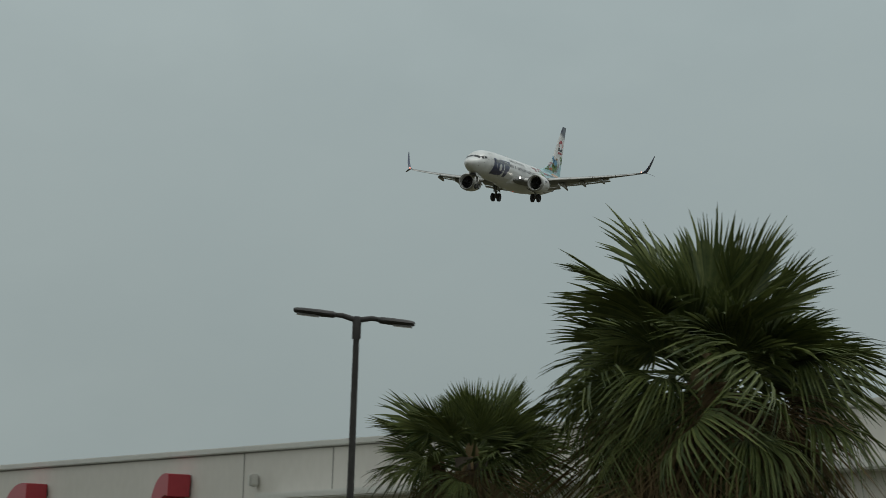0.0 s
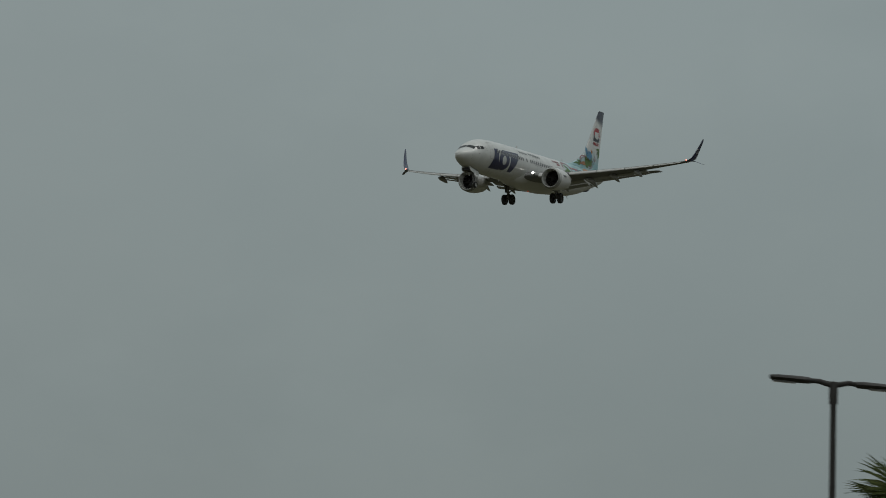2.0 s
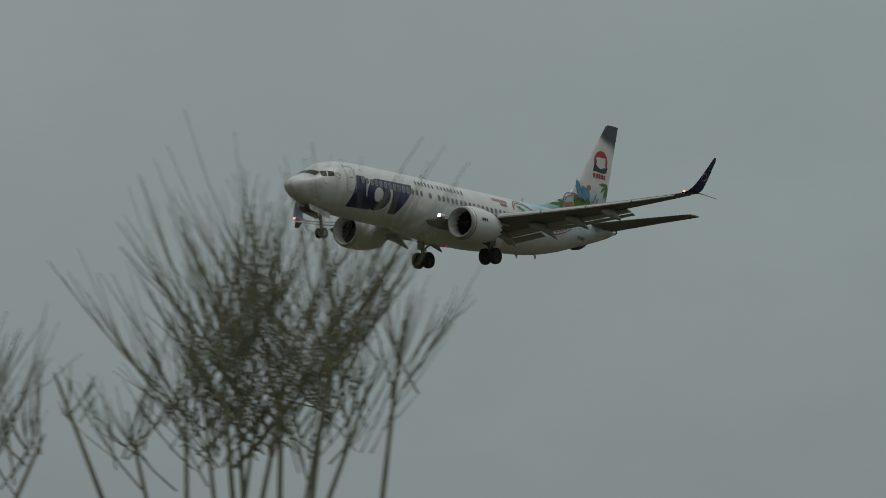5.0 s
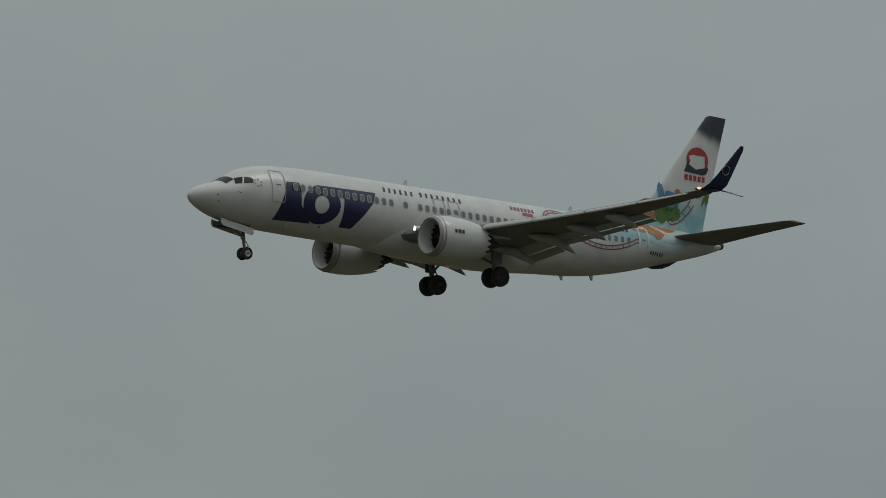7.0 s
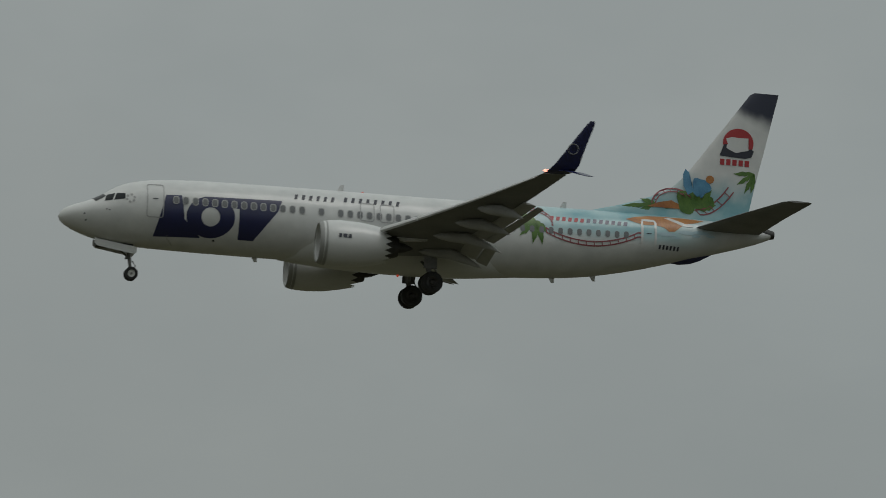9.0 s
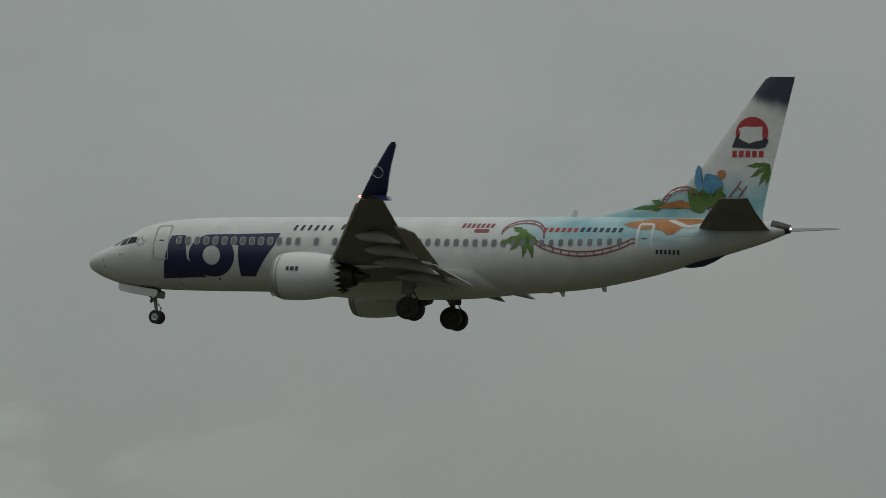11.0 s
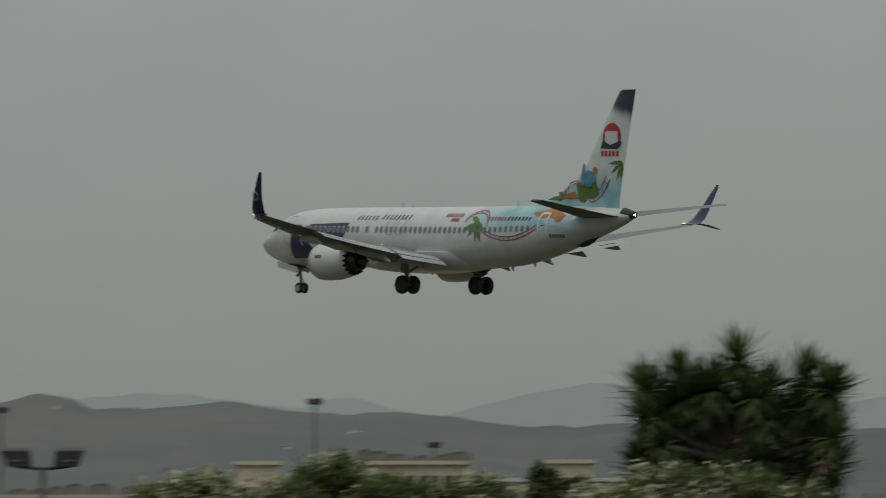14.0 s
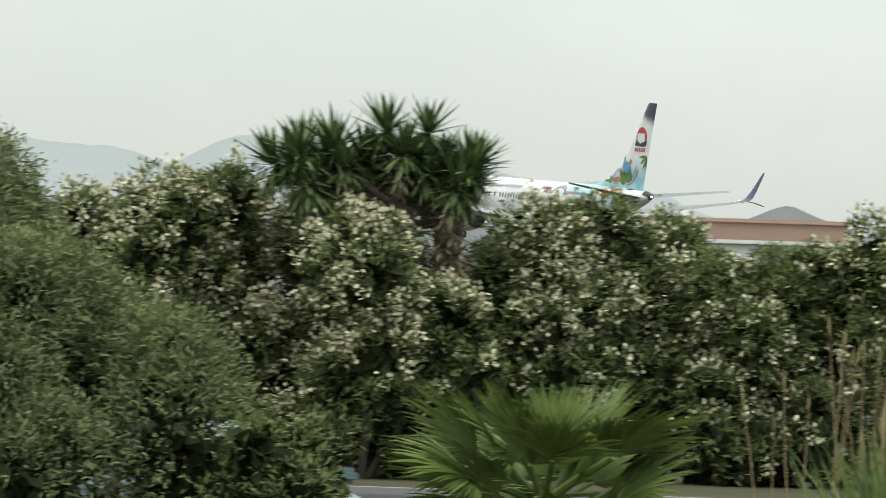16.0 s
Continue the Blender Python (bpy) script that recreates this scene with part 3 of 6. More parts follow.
def build_airliner():
    jet = thing("airliner", "white twin-engine airliner with navy and turquoise markings, wheels down, landing", "airplane")
    xs = [0, 0.04, 0.12, 0.25, 0.45, 0.7, 1.0, 1.3, 1.6, 1.85, 2.1, 2.35, 2.6, 2.9, 3.25, 3.6, 4.2, 4.8, 5.5, 6.2, 7, 7.6] + list(np.arange(9, 24, 1.5)) + [23.5, 24.5, 25.5, 26.5, 27, 28, 29, 30, 31, 32, 33, 34, 35, 35.5, 36.2, 37, 37.5, 38.0]
    body = part("fuselage", loft([body_ring(x, 48) for x in xs]), LIVERY, jet)
    part("tail_exhaust", spin(((0.0, 0.20), (0.55, 0.355), (0.9, 0.435), (0.92, 0.38), (0.58, 0.30), (0.05, 0.13)), "x", (-38.06, 0, 1.345), 20), DARK_METAL, jet, "dark metal tail cone exhaust")
    part("tail_light", spin(((0.0, 0.07), (-0.02, 0.06), (-0.03, 0.03)), "x", (-38.07, 0.0, 1.36), 12), LAMP_WHITE, jet, "bright white tail light")
    # belly fairing between the wings
    rings = []
    for x, w, lo in ((11.6, 0.5, -2.1), (12.6, 1.4, -2.2), (14.5, 1.95, -2.32), (17, 2.1, -2.38), (20, 2.08, -2.36), (21.5, 1.85, -2.28), (23, 1.3, -2.14), (24.2, 0.5, -2.02)):
        rings.append([Vector((-x, w * math.cos(a), -0.95 + (lo + 0.95) * math.sin(a))) for a in np.linspace(math.pi * 0.02, math.pi * 0.98, 20)] + [Vector((-x, -w * 0.6, -0.85)), Vector((-x, w * 0.6, -0.85))])
    part("belly_fairing", loft(rings), WHITE, jet)
    # fin with its long dorsal fillet, and the tailplane
    rows = ((1.70, 27.6, 36.62), (1.95, 28.3, 36.6), (2.3, 29.6, 36.62), (2.85, 31.2, 36.72), (3.4, 32.35, 36.82), (4.2, 33.15, 36.98), (6, 34.45, 37.37), (7.6, 35.6, 37.7), (8.75, 36.42, 37.95), (8.88, 36.65, 37.97))
    part("fin", loft([foil((-a, 0, z), b - a, 0.05 if z < 3 else 0.085, 0, 9, True, 0.0) for z, a, b in rows]), FIN_PAINT, jet)
    sides("tailplane", lambda: loft([foil((x, y, z), c, 0.075, 0, 8, False, 0.0) for y, x, z, c in ((0.3, -33.2, 1.22, 3.95), (0.9, -33.6, 1.28, 3.6), (4, -35.2, 1.68, 2.5), (6.9, -36.75, 2.05, 1.55), (7.12, -37.1, 2.1, 1.2))]), TAIL_GREY, jet, "dark grey tailplane")
    # wings
    wings = sides("wing", build_wing, WING_GREY, jet, "swept wing with grey underside")
    for k, s in enumerate((1, -1)):
        one = (s,)
        w = wings[k]
        for y0, y1 in ((2.9, 4.1), (5.7, 8.2), (8.3, 10.9), (11, 13.6), (13.7, 16.2)):
            sides("slat", lambda: build_slat(y0, y1), SLAT_GREY, w, "pale grey leading-edge slat", one)
        sides("inner_flap", lambda: build_flap(2.15, 5.4, (0.22, 0.04), 1.10, 13), FLAP_GREY, w, "", one)
        sides("inner_flap", lambda: build_flap(2.15, 5.4, (1.24, 0.32), 0.66, 24), FLAP_GREY, w, "", one)
        sides("outer_flap", lambda: build_flap(5.8, 12.1, (0.14, 0.02), 0.90, 10), FLAP_GREY, w, "", one)
        sides("outer_flap", lambda: build_flap(5.8, 12.1, (0.98, 0.19), 0.48, 18), FLAP_GREY, w, "", one)
        for y, n, d in ((3.2, 3.4, 0.65), (6.4, 3.6, 0.62), (9.0, 2.9, 0.42), (11.6, 2.4, 0.33)):
            sides("flap_fairing", lambda: build_canoe(y, n, d), FLAP_GREY, w, "", one)
        sides("winglet", build_winglet_up, NAVY, w, "navy upswept winglet", one)
        sides("lower_winglet", build_winglet_down, NAVY, w, "", one)
        sides("wing_tip_light", lambda: spin(((0, 0.02), (-0.06, 0.07), (-0.3, 0.05)), "x", (-22.12, 16.7, 1.06), 10), LAMP_TIP, w, "glowing wing tip light", one)
        lamp = sides("landing_light", lambda: spin(((0.03, 0.06), (0.0, 0.12), (-0.06, 0.12)), "x", (-13.92, 2.45, -0.98), 14), LAMP_WHITE, w, "bright white landing light", one)[0]
        # added tube, no known part: hides the lamp from wide side angles
        sides("lamp_cutoff_tube", lambda: loft([ring((x, 2.45, -0.98), r, "x", 16) for x, r in ((-14.1, 0.14), (-13.72, 0.14), (-13.72, 0.165), (-14.2, 0.165))], cap=False), WHITE, lamp, "", one)
        eng = sides("engine", build_cowl, WHITE, jet, "white engine nacelle with saw-toothed rear rim", one)[0]
        sides("intake_lip", build_lip, LIP_METAL, eng, "dull grey metal intake lip", one)
        sides("fan", build_fan, DARK_METAL, eng, "", one)
        sides("spinner", build_spinner, BLACK, eng, "", one)
        sides("exhaust_core", build_core, DARK_METAL, eng, "sooty metal exhaust cone", one)
        sides("pylon", build_pylon, WHITE, eng, "", one)
        sides("strake", lambda: loft([[Vector((-13.9, 4.15, -0.78)), Vector((-13.9, 4.17, -0.8)), Vector((-13.9, 4.13, -0.82))], [Vector((-14.9, 3.95, -0.55)), Vector((-14.9, 4.17, -0.8)), Vector((-14.9, 4.11, -0.84))]]), WHITE, eng, "", one)
        # main landing gear
        gear = sides("main_gear", lambda: tube(((-19.0, 2.86, -1.35), (-19.1, 2.86, -2.3), (-19.24, 2.86, -3.08)), (0.17, 0.15, 0.11), 12), STEEL, jet, "main landing gear leg", one)[0]
        sides("brace", lambda: tube(((-19.1, 2.8, -2.35), (-18.9, 1.4, -1.7)), 0.07), STEEL, gear, "", one)
        sides("torque_link", lambda: tube(((-19.35, 2.86, -2.2), (-19.6, 2.86, -2.6), (-19.35, 2.86, -2.98)), 0.05), STEEL, gear, "", one)
        sides("gear_door", lambda: box((-19.5, 3.06, -2.35), (-18.8, 3.10, -1.5), 0.02), STEEL, gear, "", one)
        sides("axle", lambda: tube(((-19.24, 2.3, -3.08), (-19.24, 3.42, -3.08)), 0.09), STEEL, gear, "", one)
        for dy in (-0.43, 0.43):
            wheel(gear, (-19.24, s * (2.86 + dy), -3.08), 0.57, 0.42, DARK_METAL)
    # nose landing gear
    gear = part("nose_gear", tube(((-3.72, 0, -1.7), (-3.85, 0, -2.6), (-3.98, 0, -3.44)), (0.11, 0.1, 0.07), 12), STEEL, jet, "nose landing gear leg")
    part("brace", tube(((-3.86, 0, -2.65), (-3.05, 0, -2.0)), 0.05), STEEL, gear)
    part("torque_link", tube(((-4.0, 0, -2.75), (-4.2, 0, -3.0), (-4.0, 0, -3.3)), 0.035), STEEL, gear)
    part("axle", tube(((-3.98, -0.32, -3.44), (-3.98, 0.32, -3.44)), 0.05), STEEL, gear)
    part("taxi_light", spin(((0.1, 0.09), (0.04, 0.1), (-0.05, 0.06)), "x", (-3.72, 0.12, -2.62), 12), STEEL, gear)
    for dy in (-0.22, 0.22):
        wheel(gear, (-3.98, dy, -3.44), 0.35, 0.2, RIM_GREY)
    for s in (1, -1):
        bm = loft([[Vector((x, s * (0.42 + o), z0)), Vector((x, s * (0.46 + o), z0)), Vector((x, s * (0.50 + o), z1)), Vector((x, s * (0.46 + o), z1))] for x, z0, z1, o in ((-1.95, -1.72, -2.02, 0.0), (-2.1, -1.78, -2.16, 0.02), (-4.05, -2.06, -2.46, 0.03), (-4.15, -2.1, -2.36, 0.03))])
        part("nose_gear_door", bm, WHITE, gear, "white nose gear door, hanging open")
    # solid black block under the belly: the open bay's shade, as colour
    part("wheel_bay_shade", box((-3.95, -0.40, -2.12), (-2.05, 0.40, -1.9)), BLACK, jet, "black block for the shade inside the nose wheel bay")
    return jet, body


jet, body = build_airliner()


def cockpit_windows():
    # windscreen of six panes
    panes = (((1.70, 0.06), (2.02, 0.44), (2.28, 0.46), (2.16, 0.10)), ((2.24, 0.10), (2.36, 0.46), (2.78, 0.56), (2.62, 0.16)), ((2.70, 0.17), (2.86, 0.57), (3.28, 0.55), (3.28, 0.26)))
    for s in (1, -1):
        for p in panes[1:]:
            part("cockpit_window", on_skin(sliced(list(p), 0.2, 0.08), 0.015, s), GLASS_DARK, body, "dark cockpit window", True)
        # front pane wraps round the nose
        rows = []
        for y in np.linspace(0.05, 0.93, 7):
            col = []
            for k in range(5):
                x = 1.72 + 0.10 * (y ** 2) + k * 0.13
                w, mid, t = HALF(x), WAIST(x), TOP(x)
                z = mid + (t - mid) * math.sqrt(max(1 - (y / w) ** 2, 0))
                col.append(Vector((-x + 0.01, s * y, z + 0.015)))
            rows.append(col)
        part("windscreen", loft(rows, cap=False, closed=False), GLASS_DARK, body, "dark cockpit windscreen")


cockpit_windows()
PANE = mesh_of(on_skin(sliced(rounded(15 - 0.125, 0.17, 15 + 0.125, 0.52, 0.1), 0.5, 0.12), 0.022), PANE_GREY)
RIM = mesh_of(on_skin(sliced(rounded(15 - 0.165, 0.125, 15 + 0.165, 0.565, 0.13), 0.5, 0.12), 0.016), LINE_GREY)
for k in range(48):
    x = 5.87 + 0.508 * k
    if k in (14, 16) or x > 30.1:
        continue
    if x < 24:
        me, off = PANE, 15 - x
    else:
        me, off = mesh_of(on_skin(sliced(rounded(x - 0.125, 0.20 + 0.03 * max(0, x - 26), x + 0.125, 0.55 + 0.03 * max(0, x - 26), 0.1), 0.5, 0.12), 0.022), PANE_GREY), 0
    part("cabin_window", me, None, body).location.x = off
    if x < 24:
        part("window_rim", RIM, None, body).location.x = off


def outline_door(x0, z0, x1, z1, w, mat, label):
    """A cabin door: its painted surround and the handle."""
    path = rounded(x0, z0, x1, z1, 0.12, 3)
    d = part("cabin_door", decal(band(path + path[:1], w), 0.024, 2, 0.12), mat, body, label)
    part("door_handle", decal([rounded((x0 + x1) / 2 - 0.14, z0 + 0.95, (x0 + x1) / 2 + 0.14, z0 + 1.0, 0.02, 2)], 0.018), INK, d)
    return d


outline_door(4.40, -0.62, 5.24, 1.16, 0.05, LINE_GREY, "white forward cabin door with grey outline")
outline_door(30.62, -0.30, 31.36, 1.42, 0.13, WHITE, "white-framed rear cabin door")
for x in (15.55, 16.60):
    outline_door(x, 0.05, x + 0.72, 1.02, 0.045, LINE_GREY, "overwing exit with grey outline")

# the airline's mark: slanted blocks, a ring and a long top bar, in navy
def annulus(cx, cz, outer, inner, a0, a1, n, shift=(0, 0)):
    """A ring between two ovals, as four-cornered pieces."""
    out = []
    for k in range(n):
        b = [radians(a0 + (a1 - a0) * (k + d) / n) for d in (0, 1)]
        far = [(cx + outer[0] * math.cos(a), cz + outer[1] * math.sin(a)) for a in b]
        near = [(cx + shift[0] + inner[0] * math.cos(a), cz + shift[1] + inner[1] * math.sin(a)) for a in b]
        out.append([far[0], far[1], near[1], near[0]])
    return out


part("navy_emblem", decal(annulus(7.72, -0.39, (1.27, 1.06), (0.49, 0.49), 0, 360, 40) + [
    [(5.36, 0.60), (6.18, 0.63), (6.36, -0.60), (5.07, -0.60)],
    [(5.07, -0.60), (6.36, -0.60), (7.3, -1.47), (4.84, -1.56)],
    [(7.72, 0.67), (11.43, 0.77), (11.22, 0.17), (7.9, 0.12)],
    [(7.0, 0.50), (7.4, 0.66), (7.9, 0.67), (7.9, 0.3)],
    [(9.2, 0.16), (11.22, 0.17), (10.05, -1.42), (9.24, -1.42)],
], 0.014), NAVY, body, "navy airline emblem of two wedges and a ring")


def bars(x0, x1, z0, z1, n, mat, name, label, gap=0.3, lean=0.1, parent=None):
    """A line of writing as plain upright bars."""
    w = (x1 - x0) / n
    out = []
    for k in range(n):
        a = x0 + k * w + w * gap / 2
        b = a + w * (1 - gap)
        out.append([(a, z0), (b, z0), (b + lean, z1), (a + lean, z1)])
    return part(name, decal(out, 0.016), mat, parent or body, label)


bars(11.95, 14.25, 0.93, 1.22, 6, INK, "lettering", "dark lettering", 0.6, 0.08)
bars(14.55, 17.7, 0.99, 1.28, 8, INK, "lettering", "dark lettering", 0.6, 0.08)
bars(25.55, 27.5, 0.95, 1.18, 6, RED, "lettering", "red lettering", 0.42, 0.06)
bars(27.52, 29.85, 0.97, 1.20, 7, NAVY, "lettering", "navy lettering", 0.42, 0.06)
bars(31.52, 32.75, -0.08, 0.14, 6, INK, "registration_bars", "black registration bars", 0.45, 0.02)
part("round_mark", decal([arc(3.55 + 0.2 * math.cos(a), 0.30 + 0.2 * math.sin(a), 0.07, 0, 330, 7) for a in np.linspace(0.3, 5.6, 6)], 0.016), LINE_GREY, body)
badge = bars(21.15, 22.95, 1.14, 1.38, 7, MAROON, "sponsor_mark", "maroon and white badge", 0.34, 0.06)
part("badge_foot", decal([rounded(21.95, 0.88, 22.75, 1.08, 0.08)], 0.016), MAROON, badge)


def track(path, gauge, name="painted_track"):
    """A painted roller-coaster track: two rails and its sleepers."""
    low = [(x + 0.0, z - gauge) for x, z in path]
    ties = []
    for k in range(0, len(path), 2):
        ties += band([path[k], (path[k][0] + 0.06, low[k][1])], 0.05)
    return decal(band(path, 0.07) + band(low, 0.07) + ties, 0.017, 0.6, 0.16)


curve = [(25.4 + 5.2 * u, 0.50 - 0.62 * math.sin(math.pi * min(1, u * 1.05)) ** 0.8 + 0.16 * u) for u in np.linspace(0, 1, 25)]
part("painted_track", track(curve, 0.22), MAROON, body, "painted maroon roller-coaster track")
loop = [(24.6 + 1.15 * math.cos(a), 0.86 + 0.72 * math.sin(a)) for a in np.linspace(math.pi * 0.95, -0.1, 15)]
part("painted_track", track(loop, 0.16), MAROON, body, "painted maroon roller-coaster track")


def frond(x, z, angle, length, width):
    """A painted palm leaf."""
    a = radians(angle)
    pts = []
    for u, w in ((0, 0.05), (0.2, 0.6), (0.28, 0.42), (0.45, 0.95), (0.52, 0.6), (0.7, 0.8), (0.78, 0.45), (1, 0.02)):
        pts.append((x + math.cos(a) * u * length - math.sin(a) * w * width, z + math.sin(a) * u * length + math.cos(a) * w * width))
    for u, w in ((0.75, -0.4), (0.55, -0.8), (0.4, -0.5), (0.25, -0.7), (0.1, -0.3)):
        pts.append((x + math.cos(a) * u * length - math.sin(a) * w * width, z + math.sin(a) * u * length + math.cos(a) * w * width))
    return pts


part("painted_leaves", decal([frond(24.9, 0.86, a, n, 0.2) for a, n in ((200, 1.6), (225, 1.3), (262, 1.3), (285, 1.35), (310, 0.8), (160, 1.0))], 0.020, 0.4, 0.12), LEAF_PAINT, body, "painted green palm leaves")
part("orange_shape", decal([[(29.75, 1.40), (30.3, 1.58), (31.0, 1.70), (31.8, 1.76), (33.0, 1.77), (34.1, 1.72), (33.6, 1.52), (33.0, 1.40), (32.7, 1.16), (32.42, 0.92), (32.1, 0.88), (31.85, 1.08), (31.4, 1.18), (30.8, 1.14), (30.3, 1.22)]], 0.018, 0.3, 0.1), ORANGE, body, "painted orange and brown shape")
part("white_shape", decal([[(31.9, 1.66), (32.2, 1.72), (33.0, 1.42), (33.3, 1.40), (33.5, 1.30), (33.1, 1.24), (32.8, 1.30)]], 0.026, 0.3, 0.1), WHITE, body, "painted white shape")
for blot in range(3):
    x, z = (31.95, 33.1, 33.9)[blot], (0.72, 0.92, 0.98)[blot]
    part("blue_shape", decal([arc(x, z, 0.5, 0, 340, 10, 0.11), arc(x + 0.5, z - 0.14, 0.26, 0, 340, 8, 0.07)], 0.016, 0.3, 0.1), PALE_BLUE, body, "painted pale blue splash")


# marks on the fin
def lobed(cx, cz, rx, rz, turn, n=22):
    """A soft uneven blot."""
    out = []
    for k in range(n):
        a = 2 * math.pi * k / n
        r = 1 + 0.16 * math.sin(3 * a + turn) + 0.09 * math.sin(5 * a + 2 * turn)
        out.append((cx + rx * r * math.cos(a), cz + rz * r * math.sin(a)))
    return out


def fin_half(x, z):
    rows = ((2.3, 29.6, 36.62), (3.4, 32.35, 36.82), (4.2, 33.15, 36.98), (8.75, 36.42, 37.95))
    a = float(np.interp(z, [r[0] for r in rows], [r[1] for r in rows]))
    b = float(np.interp(z, [r[0] for r in rows], [r[2] for r in rows]))
    u = min(max((x - a) / (b - a), 0), 1)
    t = 0.05 if z < 3 else 0.085
    return (b - a) * 5 * t * (0.2969 * math.sqrt(u) - 0.126 * u - 0.3516 * u**2 + 0.2843 * u**3 - 0.1036 * u**4)


def fin_decal(outlines, gap=0.02):
    out = bmesh.new()
    for o in outlines:
        bm = sliced(o, 0.2, 0.4)
        for v in bm.verts:
            v.co.y = fin_half(-v.co.x, v.co.z) + gap
        me = bpy.data.meshes.new("shape")
        bm.to_mesh(me)
        bm.free()
        out.from_mesh(me)
        bpy.data.meshes.remove(me)
    return out


fin = next(o for o in jet.children if o.name.startswith("fin"))
part("emblem_top", fin_decal([arc(35.88, 6.10, 0.84, -22, 190, 22, 0.78)]), RED, fin, "red upper part of a round emblem")
part("emblem_foot", fin_decal([[(34.88, 5.36), (35.12, 5.62), (35.10, 5.98), (35.3, 6.0), (36.0, 5.72), (36.62, 5.84), (36.76, 5.72), (36.62, 5.40), (36.3, 5.30)]], 0.024), INK, fin, "black foot of a round emblem")
part("emblem_flag", fin_decal([[(35.20, 6.30), (35.5, 6.40), (35.95, 6.38), (36.42, 6.40), (36.36, 6.05), (36.46, 5.74), (36.1, 5.66), (35.78, 5.56), (35.42, 5.70), (35.22, 5.82), (35.30, 6.05)]], 0.030), WHITE, fin, "white flag shape inside the emblem")
part("lettering", fin_decal([[(a, 4.88), (a + 0.24, 4.88), (a + 0.24, 5.20), (a, 5.20)] for a in (34.92, 35.26, 35.60, 35.94, 36.28)]), RED, fin, "red lettering")
part("painted_leaves", fin_decal([frond(36.85, 4.55, a, n, 0.16) for a, n in ((185, 1.2), (215, 1.2), (245, 1.25), (262, 1.1))]), LEAF_PAINT, fin, "painted green palm leaves")
part("painted_leaves", fin_decal([frond(33.9, 2.35, a, n, 0.24) for a, n in ((60, 1.3), (95, 1.5), (130, 1.1), (20, 1.0))]), LEAF_PAINT, fin, "painted green foliage")
part("painted_leaves", fin_decal([frond(31.6, 2.5, a, n, 0.16) for a, n in ((188, 2.2), (205, 1.2), (350, 1.0), (165, 0.9))]), LEAF_PAINT, fin)
ringed = [(32.45 + 1.12 * math.cos(a), 2.45 + 0.95 * math.sin(a)) for a in np.linspace(math.pi, 0.25, 17)]
part("painted_track", fin_decal(band(ringed, 0.08) + band([(x * 0.82 + 32.45 * 0.18, z * 0.82 + 0.44) for x, z in ringed], 0.06) + [q for a, b in list(zip(ringed, [(x * 0.82 + 32.45 * 0.18, z * 0.82 + 0.44) for x, z in ringed]))[::2] for q in band([a, b], 0.05)]), MAROON, fin)
rail = [(33.7 + 1.75 * u, 2.35 + 1.35 * u * u) for u in np.linspace(0, 1, 10)]
part("painted_track", fin_decal(band(rail, 0.07) + band([(x + 0.3, z - 0.24) for x, z in rail], 0.07) + [q for x, z in rail[::2] for q in band([(x, z), (x + 0.3, z - 0.24)], 0.05)]), MAROON, fin)

part("green_shape", fin_decal([lobed(33.32, 2.76, 0.62, 0.62, 0.6), lobed(34.35, 2.85, 0.34, 0.34, 2.0)], 0.028), LEAF_PAINT, fin, "painted green shape")
part("blue_shape", fin_decal([lobed(33.95, 3.55, 0.48, 0.50, 1.2), [(33.25, 3.1), (33.0, 3.6), (32.98, 4.2), (33.1, 4.5), (33.3, 4.35), (33.28, 3.8), (33.55, 3.3)]], 0.032), BLUE_PAINT, fin, "painted blue shape")
part("orange_shape", fin_decal([arc(34.42, 4.02, 0.23, 0, 345, 10, 0.22)], 0.036), ORANGE, fin, "painted orange shape")
part("orange_shape", fin_decal([[(31.1, 2.33), (31.7, 2.6), (32.4, 2.75), (32.95, 2.5), (33.6, 2.42), (33.7, 2.31)]], 0.026), ORANGE, fin, "painted orange shape")

# small marks on the engine and the winglet
eng = next(o for o in jet.children if o.name.startswith("engine"))
bm = bmesh.new()
for a0, a1, x0, x1 in ((8, 18, 13.78, 13.94), (8, 18, 14.00, 14.22), (8, 18, 14.28, 14.44)):
    q = [bm.verts.new((-x, 4.9 + 1.225 * math.cos(radians(a)), -1.70 + 1.225 * math.sin(radians(a)))) for x, a in ((x0, a0), (x1, a0), (x1, a1), (x0, a1))]
    bm.faces.new(q)
part("navy_mark", bm, INK, eng)
wing = next(o for o in jet.children if o.name.startswith("wing"))
part("winglet_ring", tube([(-23.42 - 0.26 * math.cos(a), 17.50 + 0.24 * 0.26 * math.sin(a), 2.12 + 0.97 * 0.26 * math.sin(a)) for a in np.linspace(0, 6.1, 18)], 0.022, 5), LINE_GREY, wing)

# aerials, drain masts, beacons
for x, z, r in ((1.25, -0.62, 0.045), (1.35, -0.95, 0.045), (2.35, -0.35, 0.04), (2.5, -0.38, 0.04), (8.0, -1.55, 0.06), (5.0, -1.3, 0.03)):
    part("sensor_port", decal([arc(x, z, r, 0, 330, 7)], 0.016), INK, body)
part("panel_seam", decal(band([(5.55, -1.45), (5.6, -1.62), (5.95, -1.92)], 0.03), 0.016), LINE_GREY, body)
for x, up in ((10.2, -1), (21.0, -1), (26.0, -1), (28.2, -1)):
    z = BOTTOM(x)
    part("blade_aerial", loft([foil((-x, 0, z + 0.05), 0.34, 0.12, 0, 5, True, 0), foil((-x - 0.18, 0, z - 0.24), 0.16, 0.12, 0, 5, True, 0)]), WHITE, jet)
